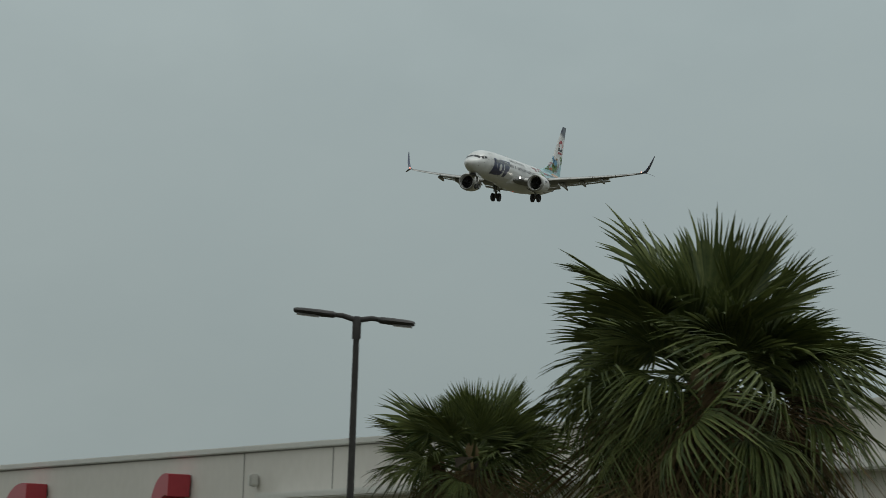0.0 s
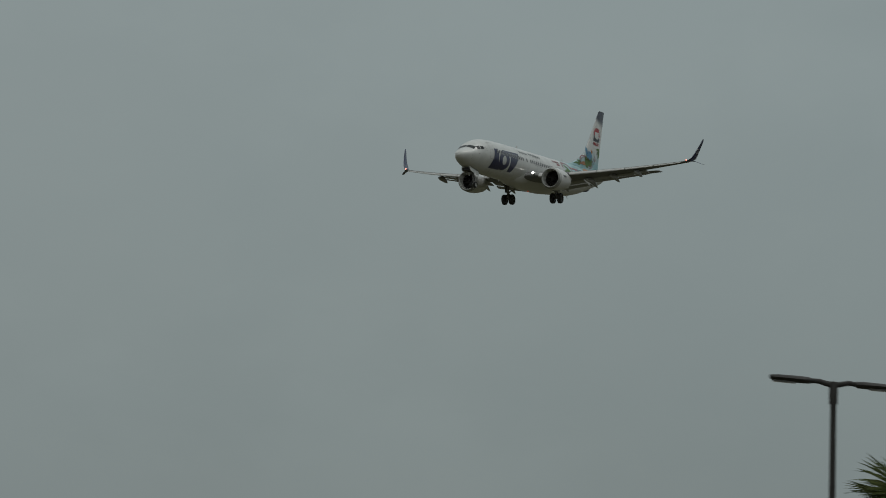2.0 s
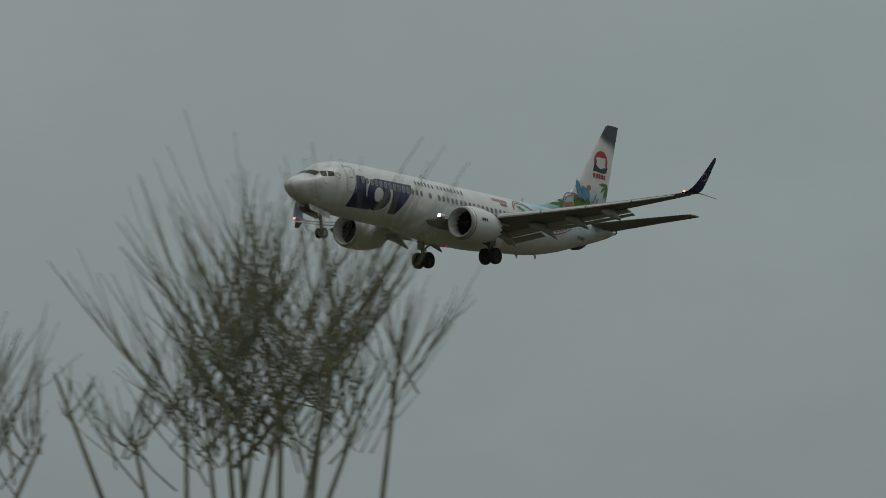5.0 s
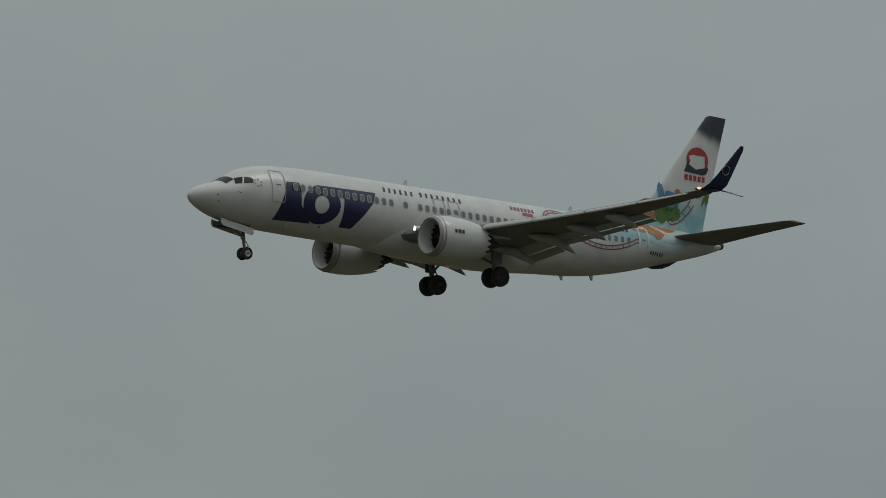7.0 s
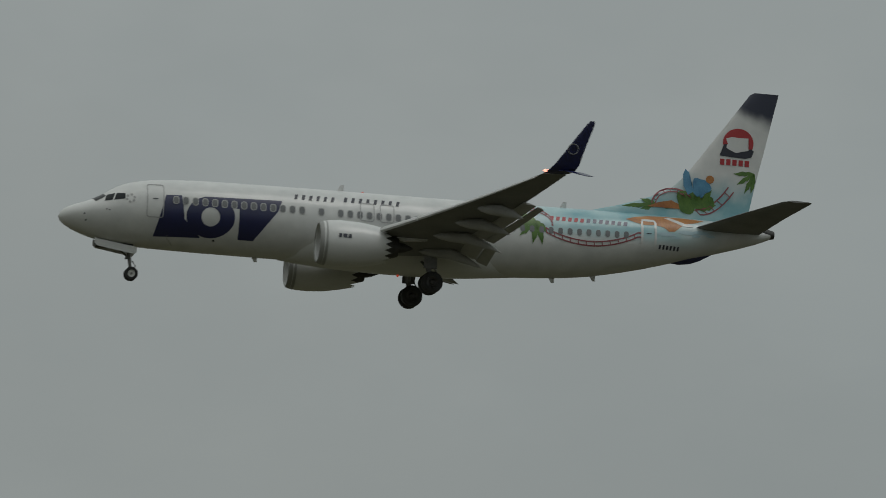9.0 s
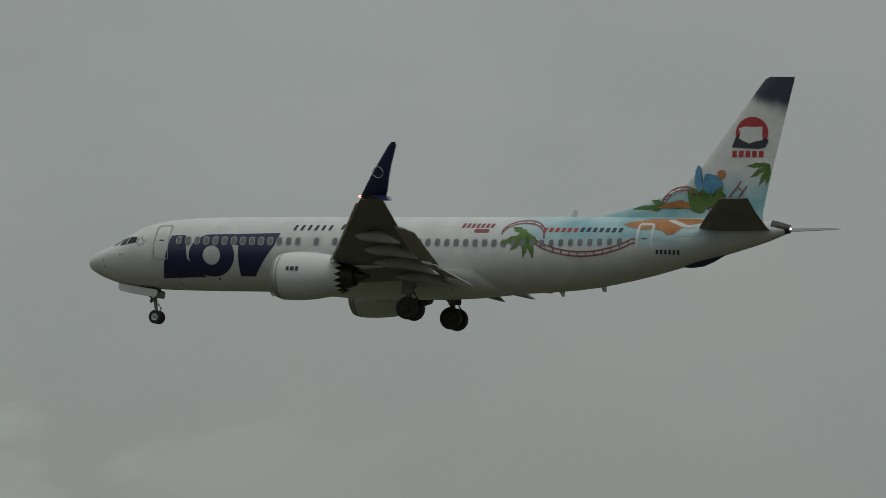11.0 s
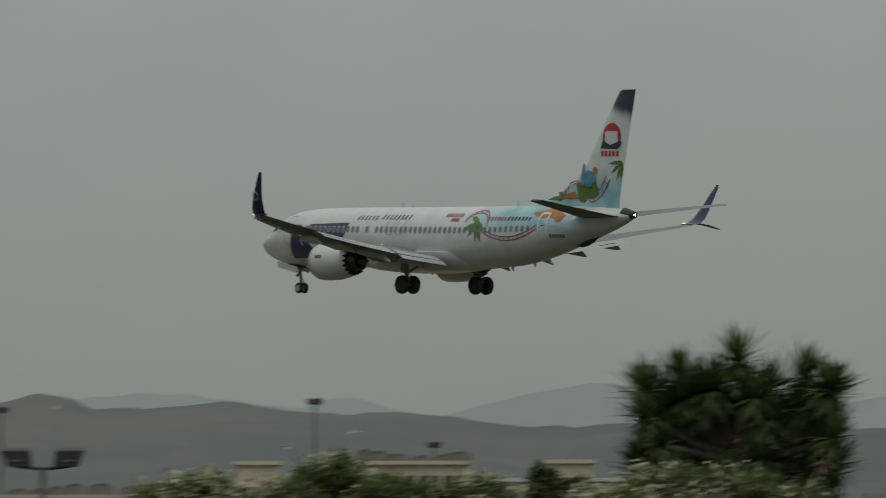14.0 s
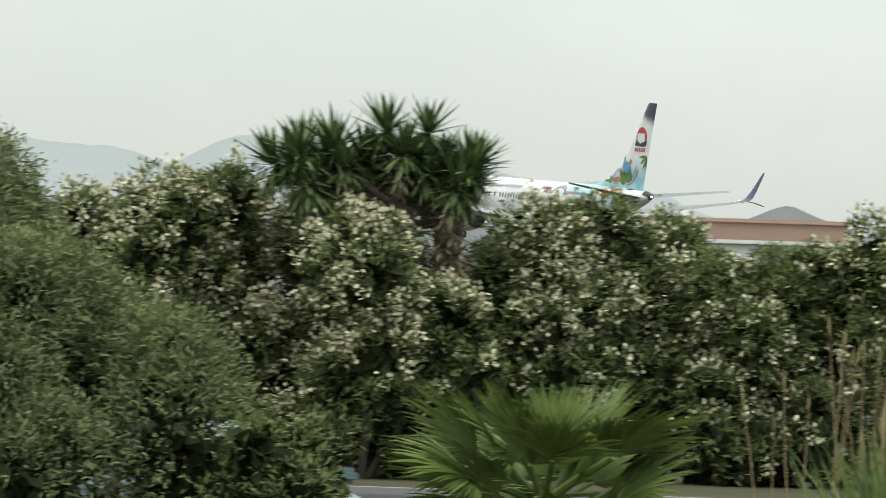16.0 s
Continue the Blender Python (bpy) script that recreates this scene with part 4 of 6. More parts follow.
for x in (14.5, 26.4):
    z = TOP(x)
    part("blade_aerial", loft([foil((-x, 0, z - 0.05), 0.4, 0.12, 0, 5, True, 0), foil((-x - 0.2, 0, z + 0.33), 0.2, 0.12, 0, 5, True, 0)]), WHITE, jet)
part("tail_skid", loft([ring((-x, 0, BOTTOM(x) + 0.06), w, "x", 10, h / w) for x, w, h in ((32.5, 0.05, 0.05), (33.0, 0.20, 0.24), (33.6, 0.24, 0.32), (34.1, 0.18, 0.26), (34.7, 0.06, 0.08))]), NAVY, jet, "navy tail skid fairing")
part("beacon", spin(((-0.07, 0.03), (-0.05, 0.06), (0, 0.07), (0.1, 0.07)), "z", (-18.0, 0.0, -2.4), 12), LAMP_RED, jet, "glowing red belly beacon")
part("beacon", spin(((-0.06, 0.07), (0, 0.07), (0.04, 0.055), (0.06, 0.03)), "z", (-15.9, 0.0, 1.80), 12), LAMP_RED, jet, "glowing red roof beacon")


# ---- places by heading (degrees to the left of +y), distance and height ----
def spot(az, dist, z=0.0):
    a = radians(az)
    return Vector((-math.sin(a) * dist, math.cos(a) * dist, z))


def rise(dist, el):
    """The height of a point that stands el degrees over the eye's level."""
    return EYE.z + dist * math.tan(radians(el))


def facing(az):
    """The turn that points a thing's -y side to the eye."""
    return radians(az)


GRASS = mottled("dry_scrub_ground", (0.044, 0.043, 0.025), (0.105, 0.098, 0.063), 0.05, 0.95, shine=0.1)
ASPHALT = mottled("asphalt", (0.040, 0.040, 0.040), (0.062, 0.062, 0.060), 0.4, 0.95, bump=0.3, fine=30, shine=0.1)
CONCRETE = mottled("kerb_concrete", (0.16, 0.155, 0.15), (0.24, 0.23, 0.22), 0.8, 0.85, bump=0.2)
CREAM = mottled("cream_wall_panel", (0.55, 0.53, 0.49), (0.64, 0.62, 0.58), 0.25, 0.7, fine=14)
COPING = mottled("pale_coping", (0.52, 0.52, 0.49), (0.60, 0.60, 0.57), 0.6, 0.6)
JOINT_AND_SHADOW = mottled("grey_joint_and_coping_shadow", (0.24, 0.235, 0.22), (0.30, 0.295, 0.28), 1.0, 0.8)
SIGN_RED = mottled("red_sign_face", (0.33, 0.025, 0.04), (0.43, 0.04, 0.055), 0.8, 0.4, coat=0.2)
LAMP_GREY = mottled("dark_grey_lamp_paint", (0.028, 0.027, 0.027), (0.060, 0.057, 0.056), 2.0, 0.6, shine=0.25)
LENS = mottled("grey_lamp_lens", (0.09, 0.09, 0.088), (0.14, 0.14, 0.135), 2.0, 0.2)
PALM_GREEN = mottled("fan_palm_leaf", (0.038, 0.060, 0.020), (0.155, 0.180, 0.058), 1.6, 0.55, spread=0.3, vary=0.45, shine=0.25)
PALM_YOUNG = mottled("young_palm_leaf", (0.044, 0.072, 0.015), (0.165, 0.210, 0.052), 1.6, 0.5, spread=0.3, vary=0.3, shine=0.25)
PALM_DEAD = mottled("dead_palm_leaf", (0.060, 0.045, 0.024), (0.165, 0.118, 0.062), 2.0, 0.8, vary=0.4, shine=0.1)
BARK = mottled("grey_brown_bark", (0.06, 0.048, 0.038), (0.14, 0.115, 0.09), 3.0, 0.9, bump=0.6)
TWIG = mottled("olive_brown_twig", (0.11, 0.11, 0.072), (0.20, 0.20, 0.13), 3.0, 0.8, vary=0.4)
OLEANDER = mottled("oleander_leaf", (0.052, 0.070, 0.024), (0.190, 0.222, 0.085), 2.0, 0.75, spread=0.32, vary=0.35, shine=0.08)
OLIVE = mottled("olive_leaf", (0.106, 0.126, 0.055), (0.195, 0.216, 0.098), 2.0, 0.9, spread=0.3, vary=0.15, shine=0.1)
# inner leaves, far darker than the outer ones: the bush's shade as colour
INNER_SHADE = mottled("shade_dark_inner_leaves", (0.018, 0.022, 0.010), (0.042, 0.048, 0.023), 4.0, 0.95, shine=0.05)
PETAL_WHITE = mottled("white_petal", (0.36, 0.34, 0.21), (0.58, 0.55, 0.38), 3.0, 0.8, vary=0.6, shine=0.1)
PETAL_RED = mottled("crimson_petal", (0.10, 0.022, 0.028), (0.18, 0.045, 0.055), 3.0, 0.6, vary=0.5)
YUCCA = mottled("yucca_leaf", (0.035, 0.062, 0.018), (0.130, 0.175, 0.060), 1.5, 0.5, spread=0.3, vary=0.45, shine=0.35)
YUCCA_DEAD = mottled("dead_yucca_leaf", (0.20, 0.155, 0.105), (0.38, 0.31, 0.225), 2.0, 0.8, vary=0.4, shine=0.1)
REED_DRY = mottled("dry_reed", (0.15, 0.110, 0.052), (0.26, 0.20, 0.10), 2.0, 0.8, vary=0.4)
REED_GREEN = mottled("green_reed", (0.060, 0.095, 0.018), (0.150, 0.190, 0.048), 2.0, 0.6, vary=0.5)
STUCCO = mottled("cream_stucco", (0.40, 0.36, 0.27), (0.50, 0.45, 0.35), 0.06, 0.8)
TAN = mottled("tan_stucco", (0.52, 0.44, 0.31), (0.62, 0.53, 0.39), 0.06, 0.8)
PALE_ROOF = mottled("pale_metal_roof", (0.38, 0.38, 0.36), (0.46, 0.46, 0.44), 0.05, 0.5)
TERRACOTTA = mottled("terracotta_plaster", (0.28, 0.175, 0.13), (0.36, 0.235, 0.18), 0.05, 0.8)
FAR_GLASS = mottled("dark_blue_window", (0.05, 0.06, 0.075), (0.09, 0.105, 0.12), 0.1, 0.15)
EQUIP = mottled("grey_roof_equipment", (0.08, 0.072, 0.065), (0.22, 0.205, 0.19), 0.2, 0.7)
# grey air haze is mixed into both hill colours, most into the far one
HILL_NEAR = mottled("hazed_scrub_hillside", (0.094, 0.116, 0.123), (0.168, 0.154, 0.140), 0.0026, 0.95, fine=5, spread=0.24, shine=0.1)
HILL_FAR = mottled("hazed_far_mountain", (0.252, 0.268, 0.266), (0.272, 0.284, 0.280), 0.002, 0.95, shine=0.1)
CAR_WHITE = mottled("white_car_paint", (0.62, 0.63, 0.64), (0.70, 0.71, 0.72), 0.5, 0.25, coat=0.6)
CAR_TEAL = mottled("teal_grey_car_paint", (0.07, 0.11, 0.11), (0.11, 0.16, 0.16), 0.5, 0.4, coat=0.15)
CAR_SILVER = mottled("silver_car_paint", (0.26, 0.27, 0.28), (0.34, 0.35, 0.36), 0.5, 0.3, metal=0.3, coat=0.5)

# ---- the ground, the road and its kerb ----
tagged(new("ground", mesh_of(spin(((0, 4700), (-1, 4700)), "z", (0, 0, 0), 96), GRASS)), "flat dry grass and soil ground", "ground", kind="structure")
ROAD_AZ = 61.0


def across(lo, hi, z0, z1, bevel=0.0):
    """A long strip at right angles to the view towards the hedge."""
    return box((-150, lo, z0), (150, hi, z1), bevel)


for name, lo, hi, z, mat, label in (("road_far", 72.0, 78.2, 0.03, ASPHALT, "grey asphalt road beside the hedge"), ("road_near", 38.0, 56.0, 0.04, ASPHALT, "two-lane asphalt road before the hedge"), ("kerb", 78.2, 78.5, 0.12, CONCRETE, "pale concrete kerb along the road")):
    ob = new(name, mesh_of(across(lo, hi, -0.2, z), mat, False))
    ob.rotation_euler.z = facing(ROAD_AZ)
    tagged(ob, label, name.split("_")[0], kind="structure")


# ---- hills ----
def ridge(name, dist, base, peaks, deep, mat, label, seed):
    """A range of hills: heights over the eye in degrees at given headings, worn by noise."""
    az = np.arange(18.0, 96.0, 0.08)
    el = np.full(az.shape, base)
    for a, h, w in peaks:
        el = np.maximum(el, base + (h - base) * np.maximum(0.0, 1 - 0.55 * (np.abs(az - a) / w) ** 1.35))
    rings = []
    steps = 14
    for k in range(steps + 1):
        u = k / steps
        row = []
        for a, e in zip(az, el):
            crag = noise.fractal(Vector((a * 1.7, 0.0, seed + 3.0)), 1.0, 2.0, 6)
            top = rise(dist, e + 0.05 * crag)
            d = dist - deep * u
            n = noise.fractal(Vector((a * 0.9, u * 3.0, seed)), 1.0, 2.0, 5)
            fold = noise.fractal(Vector((a * 3.4, u * 0.7, seed + 7.0)), 1.0, 2.0, 4)
            h = top * (1 - u) ** 1.15 * (1 + (0.22 * n + 0.10 * fold) * min(1, u * 3)) + (n * 1.2 if u == 0 else 0)
            row.append(spot(a, d + fold * deep * 0.05 * min(1, u * 4), max(h, -2) if k < steps else -4))
        rings.append(row)
    back = [spot(a, dist + deep * 0.3, -4) for a in az]
    ob = new(name, mesh_of(loft([back] + rings, cap=False, closed=False), mat))
    return tagged(ob, label, "hills", kind="structure")


near_hills = ridge("hills_near", 3100, 0.86, ((57.35, 1.22, 0.75), (55.97, 1.09, 0.55), (54.92, 1.21, 0.55), (54.2, 1.07, 0.6), (53.2, 1.11, 1.1), (51.6, 1.02, 0.8), (49.0, 0.92, 1.0), (59.25, 1.17, 0.45), (65.7, 1.05, 0.7), (45, 0.84, 2), (69, 1.1, 1)), 900, HILL_NEAR, "dark scrub-covered hills with grey haze in their colour", 1.0)
ridge("mountains_far", 4250, 0.80, ((56.2, 1.19, 0.6), (53.8, 1.20, 1.6), (52.0, 1.14, 0.8), (49.7, 1.27, 1.3), (48.2, 1.2, 0.9), (47.0, 1.15, 0.7), (43.5, 0.92, 0.5), (66.4, 1.57, 2.6), (64.25, 1.65, 1.3), (62.8, 1.5, 2.0), (61.0, 1.35, 1.0), (70, 1.7, 2)), 800, HILL_FAR, "mountains on the horizon, coloured pale blue-grey for haze", 5.0)


def hill_house(az, el, wide, high):
    """A small pale house on the near hillside, set where a sight line meets the slope."""
    me = near_hills.data
    tree = BVHTree.FromPolygons([v.co for v in me.vertices], [p.vertices for p in me.polygons])
    way = spot(az, math.cos(radians(el)), math.sin(radians(el))).normalized()
    place = tree.ray_cast(EYE, way)[0]
    if place is None:
        return
    h = thing("house", "small pale house on the far hillside", "house", "hillside houses")
    h.matrix_world = Matrix.Translation(place) @ Matrix.Rotation(facing(az), 4, "Z")
    part("wall", box((-wide / 2, 0, -4), (wide / 2, 6, high)), CREAM, h, smooth=False)
    part("roof", loft([[Vector((x, -0.4, high)), Vector((x, 6.4, high)), Vector((x, 3, high + 0.5))] for x in (-wide / 2 - 0.3, wide / 2 + 0.3)]), EQUIP, h, "low grey roof", smooth=False)


for az, el, wide, high in ((54.74, 1.05, 2.6, 1.8), (51.95, 0.82, 5.5, 1.6), (52.60, 0.67, 3.5, 1.5)):
    hill_house(az, el, wide, high)


# ---- far buildings of the airfield ----
def facade(name, az0, az1, dist, el0, el1, deep, mat, label, rows=0, cols=0, roof=None, roof_gear=0, glass=(0.25, 0.75), fill=0.7):
    """A block that spans two headings at a distance, with rows of real window openings filled with panes."""
    a = (az0 + az1) / 2
    w = dist * radians(abs(az1 - az0))
    top = rise(dist, el1)
    b = thing(name, label, "building", "airfield buildings")
    b.matrix_world = Matrix.Translation(spot(a, dist)) @ Matrix.Rotation(facing(a), 4, "Z")
    part("wall", box((-w / 2, 0, -1.0), (w / 2, deep, top), 0.0), mat, b, smooth=False)
    part("roof", box((-w / 2 - 0.25, -0.25, top), (w / 2 + 0.25, deep + 0.2, top + 0.28), 0.03), roof or COPING, b, "pale flat roof edge")
    lo = max(rise(dist, el0), 0.3)
    if rows:
        step = (top - lo) / rows
        cw = w / cols
        pane = None
        for r in range(rows):
            for c in range(cols):
                x, z = -w / 2 + (c + 0.5) * cw, lo + (r + 0.5) * step
                if pane is None:
                    h = step * (glass[1] - glass[0])
                    pane = mesh_of(box((-cw * fill / 2, -0.06, -h / 2), (cw * fill / 2, 0.02, h / 2), 0.02), FAR_GLASS, False)
                    frame_me = mesh_of(box((-cw * fill / 2 - 0.06, -0.12, -h / 2 - 0.12), (cw * fill / 2 + 0.06, -0.02, -h / 2), 0.01), COPING, False)
                p = part("window", pane, None, b)
                p.location = (x, 0, z)
                part("sill", frame_me, None, p)
    for k in range(roof_gear):
        x = -w / 2 + w * (k + 0.5 + 0.3 * math.sin(k * 5.1)) / roof_gear
        s = 0.5 + 0.4 * abs(math.sin(k * 2.3))
        g = part("roof_unit", box((-s, -0.5, 0), (s, 1.2, 0.45 + 0.2 * math.cos(k)), 0.05), EQUIP, b, "grey roof-top unit")
        g.location = (x, deep * 0.3, top + 0.28)
        part("cowl", box((-s * 0.6, -0.2, 0.45 + 0.2 * math.cos(k)), (s * 0.6, 0.9, 0.62 + 0.2 * math.cos(k)), 0.04), EQUIP, g)
    return b


facade("terminal_building", 53.95, 57.2, 420, -0.12, 0.21, 22, STUCCO, "low cream terminal building with dark windows and roof units", 1, 14, roof=STUCCO, roof_gear=15, glass=(0.14, 0.66), fill=0.84)
facade("stair_block", 55.5, 56.05, 445, 0.0, 0.53, 12, TAN, "plain tan block behind the terminal", 0, 0, roof=TAN)
facade("lift_tower", 52.65, 53.05, 430, 0.0, 0.52, 6, TAN, "plain tan rooftop tower", 0, 0, roof=TAN)
facade("office_block", 50.9, 51.95, 410, -0.3, 0.52, 14, TAN, "tan office block with dark roof units", 2, 9, roof=TAN, roof_gear=6)
facade("lift_tower", 49.72, 50.14, 430, 0.0, 0.53, 6, TAN, "plain tan tower by the hall", 0, 0, roof=TAN)
facade("glazed_hall", 48.4, 50.8, 450, -0.3, 0.36, 18, PALE_ROOF, "long pale hall with a dark blue window band", 1, 24, glass=(0.30, 0.66), fill=0.92)
facade("terracotta_building", 58.7, 60.6, 420, 0.55, 0.99, 16, TERRACOTTA, "terracotta building with a blue-grey window band", 0, 0, roof=TERRACOTTA)
facade("lower_gallery", 58.6, 60.7, 412, 0.34, 0.79, 6, PALE_ROOF, "pale gallery with blue-grey windows below the terracotta building", 1, 26, glass=(0.30, 0.72), fill=0.9)


def hangar():
    b = thing("hangar", "hangar with a pale sloping metal roof", "building", "airfield buildings")
    d = 470
    b.matrix_world = Matrix.Translation(spot(56.6, d)) @ Matrix.Rotation(facing(56.6), 4, "Z")
    k = d * radians(1.0)
    lo, hi = rise(d, 0.58), rise(d, 1.06)
    x0, x1 = -0.85 * k, 0.58 * k
    part("wall", loft([[Vector((x0, y, -1)), Vector((x1, y, -1)), Vector((x1, y, lo)), Vector((x0, y, hi))] for y in (0, 30)]), STUCCO, b, smooth=False)
    part("roof", loft([[Vector((x0 - 0.5, y, hi + 0.05)), Vector((x1 + 0.6, y, lo + 0.05)), Vector((x1 + 0.6, y, lo + 0.9)), Vector((x0 - 0.5, y, hi + 0.9))] for y in (-0.8, 31)]), PALE_ROOF, b, "pale sloping metal roof", smooth=False)
    part("fascia", loft([[Vector((x0 - 0.5, y, hi - 0.5)), Vector((x1 + 0.6, y, lo - 0.9)), Vector((x1 + 0.6, y, lo)), Vector((x0 - 0.5, y, hi))] for y in (-0.5, -0.3)]), COPING, b, smooth=False)


hangar()


def mast(az, dist, el, label):
    top = rise(dist, el)
    m = thing("light_mast", label, "light mast", "apron light masts")
    m.matrix_world = Matrix.Translation(spot(az, dist)) @ Matrix.Rotation(facing(az), 4, "Z")
    part("pole", tube(((0, 0, 0), (0, 0, top * 0.5), (0, 0, top)), (0.14, 0.12, 0.09), 10), EQUIP, m)
    part("crossbar", box((-0.55, -0.1, top - 0.35), (0.55, 0.1, top - 0.2), 0.02), EQUIP, m)
    for x in (-0.45, -0.15, 0.15, 0.45):
        part("floodlight", box((x - 0.13, -0.3, top - 0.2), (x + 0.13, 0.05, top + 0.12), 0.03), LAMP_GREY, m)


mast(52.32, 455, 1.13, "tall grey apron mast with floodlights")
mast(55.25, 480, 1.05, "tall grey apron mast with floodlights")
mast(51.2, 520, 0.72, "low grey apron mast with floodlights")


def twin_flood(az, dist, el, size=1.0):
    top = rise(dist, el)
    m = thing("floodlight_post", "dark double floodlight on a grey post above the hedge", "floodlight")
    m.matrix_world = Matrix.Translation(spot(az, dist)) @ Matrix.Rotation(facing(az), 4, "Z")
    k = dist * radians(size)
    part("post", tube(((0, 0, 0), (0, 0, top * 0.6), (0, 0, top)), (0.11, 0.095, 0.08), 12), EQUIP, m)
    part("crossarm", tube(((-0.27 * k, 0, top + 0.05), (-0.06 * k, 0, top - 0.03), (0.06 * k, 0, top - 0.03), (0.27 * k, 0, top + 0.05)), 0.05), LAMP_GREY, m)
    for s in (-1, 1):
        x0, x1 = sorted((s * 0.10 * k, s * 0.39 * k))
        hi = top + 0.155 * k
        inner, outer = (x1, x0) if s < 0 else (x0, x1)
        skew = 0.06 * k * s
        rings = []
        for y, lift in ((-0.42, 0.0), (0.30, 0.10)):
            rings.append([Vector((inner, y, top + 0.02 + lift)), Vector((outer - skew, y, top + 0.02 + lift)), Vector((outer, y, hi + lift)), Vector((inner + skew * 0.3, y, hi + lift))])
        head = part("lamp_head", loft(rings), LAMP_GREY, m, "dark floodlight housing", smooth=False)
        mid = (inner + outer) / 2
        part("lens", box((mid - 0.07 * k, -0.45, top + 0.05 * k), (mid + 0.05 * k, -0.41, top + 0.075 * k), 0.01), LENS, head, "pale lamp glass")


twin_flood(54.86, 190, 0.50)
twin_flood(45.51, 380, 0.76, 0.47)


# ---- plants ----
def quads(name, verts, mat):
    """A mesh of loose four-cornered leaves; verts: leaf, corner, coordinate."""
    n = len(verts)
    me = bpy.data.meshes.new(name)
    me.vertices.add(4 * n)
    me.vertices.foreach_set("co", verts.reshape(-1).astype(np.float32))
    me.loops.add(4 * n)
    me.loops.foreach_set("vertex_index", np.arange(4 * n, dtype=np.int32))
    me.polygons.add(n)
    me.polygons.foreach_set("loop_start", np.arange(0, 4 * n, 4, dtype=np.int32))
    me.update(calc_edges=True)
    me.materials.append(mat)
    return me


def unit(v):
    return v / np.maximum(np.linalg.norm(v, axis=-1, keepdims=True), 1e-6)


def leaves(rng, at, way, length, width, sag=0.15):
    """Corners of pointed leaves that start at points and run along directions."""
    n = len(at)
    side = unit(np.cross(way, unit(rng.normal(size=(n, 3)))))
    length, width = np.broadcast_to(length, (n,))[:, None], np.broadcast_to(width, (n,))[:, None]
    mid = at + way * length * 0.5
    tip = at + way * length + np.array([0, 0, -1.0]) * length * sag
    return np.stack([at, mid + side * width / 2, tip, mid - side * width / 2], axis=1)


def shrub(name, label, category, az, dist, el, radius, seed, mat, bloom=None, clusters=430, bloomy=0.5, leaf=0.16, slim=0.034, group="", squat=1.0, bare=0.0):
    """A leafy bush down to the ground: stems, inner leaves coloured dark as shade, leaves in clusters, and flower
    heads.
    """
    rng = np.random.default_rng(seed)
    height = rise(dist, el) if el is not None else squat
    b = thing(name, label, category, group)
    b.location = spot(az, dist)
    lumps = []
    for k in range(26):
        z = height * (0.03 + 0.89 * (k + rng.random()) / 26)
        r = radius * (0.34 + 0.2 * rng.random())
        z = min(z, height - r * 0.8)
        reach = radius * (1.0 if z < height * 0.55 else max(0.25, 1.25 - 1.35 * (z / height - 0.55) - 0.35))
        a = rng.random() * 2 * math.pi
        lumps.append((math.cos(a) * reach * math.sqrt(rng.random()), math.sin(a) * reach * math.sqrt(rng.random()) * 0.9, z, r))
    lumps = np.array(lumps)
    # loose dark leaves deep in the lumps, standing in for the bush's inner shade
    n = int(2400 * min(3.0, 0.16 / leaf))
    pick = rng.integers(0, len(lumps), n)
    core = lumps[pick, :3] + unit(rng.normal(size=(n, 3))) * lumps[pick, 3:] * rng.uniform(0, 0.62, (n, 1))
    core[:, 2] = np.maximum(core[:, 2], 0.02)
    tagged(part("inner_growth", quads("inner_growth", leaves(rng, core, unit(rng.normal(size=(n, 3))), 0.06 + leaf * 1.5, 0.04 + leaf), INNER_SHADE), None, b, "inner leaves coloured dark for shade"), kind="stuff")
    for k in range(7):
        x, y, z, r = lumps[(k * 3) % len(lumps)]
        part("stem", tube(((x * 0.15, y * 0.15, -0.05), (x * 0.5, y * 0.5, z * 0.5), (x, y, z)), (0.05, 0.035, 0.015), 6), BARK, b)
    pick = rng.integers(0, len(lumps), clusters * 3)
    way = unit(rng.normal(size=(clusters * 3, 3)) + np.array([0, 0, 0.35]))
    at = lumps[pick, :3] + way * lumps[pick, 3:] * rng.uniform(0.72, 1.08, (clusters * 3, 1))
    gap = np.linalg.norm(at[:, None] - lumps[None, :, :3], axis=2) / lumps[None, :, 3]
    keep = (np.min(gap, axis=1) > 0.70) & (at[:, 2] > 0.04) & (rng.random(len(at)) < 0.12 + 1.9 * (at[:, 2] / height - bare))
    at, way = at[keep][:clusters], way[keep][:clusters]
    per = 12
    base = np.repeat(at, per, axis=0) + rng.normal(size=(len(at) * per, 3)) * 0.055
    aim_ = unit(np.repeat(way, per, axis=0) * 0.7 + rng.normal(size=(len(at) * per, 3)) * 0.6 + np.array([0, 0, 0.45]))
    tagged(part("foliage", quads("foliage", leaves(rng, base, aim_, leaf * rng.uniform(0.6, 1.2, len(base)), slim), mat), None, b), kind="stuff")
    if bloom:
        sel = rng.random(len(at)) < np.minimum(1.0, 0.4 + at[:, 2] / height) * bloomy * (0.55 + 0.45 * np.sin(at[:, 0] * 2.3 + at[:, 2] * 1.7 + seed))
        fl = at[sel] + way[sel] * 0.10 + np.array([0, 0, 0.05])
        per = 14
        base = np.repeat(fl, per, axis=0) + rng.normal(size=(len(fl) * per, 3)) * 0.068
        aim_ = unit(np.repeat(way[sel], per, axis=0) + rng.normal(size=(len(base), 3)) * 0.8)
        tagged(part("blossom", quads("blossom", leaves(rng, base, aim_, 0.078, 0.070, 0.0), bloom), None, b), kind="stuff")
    return b


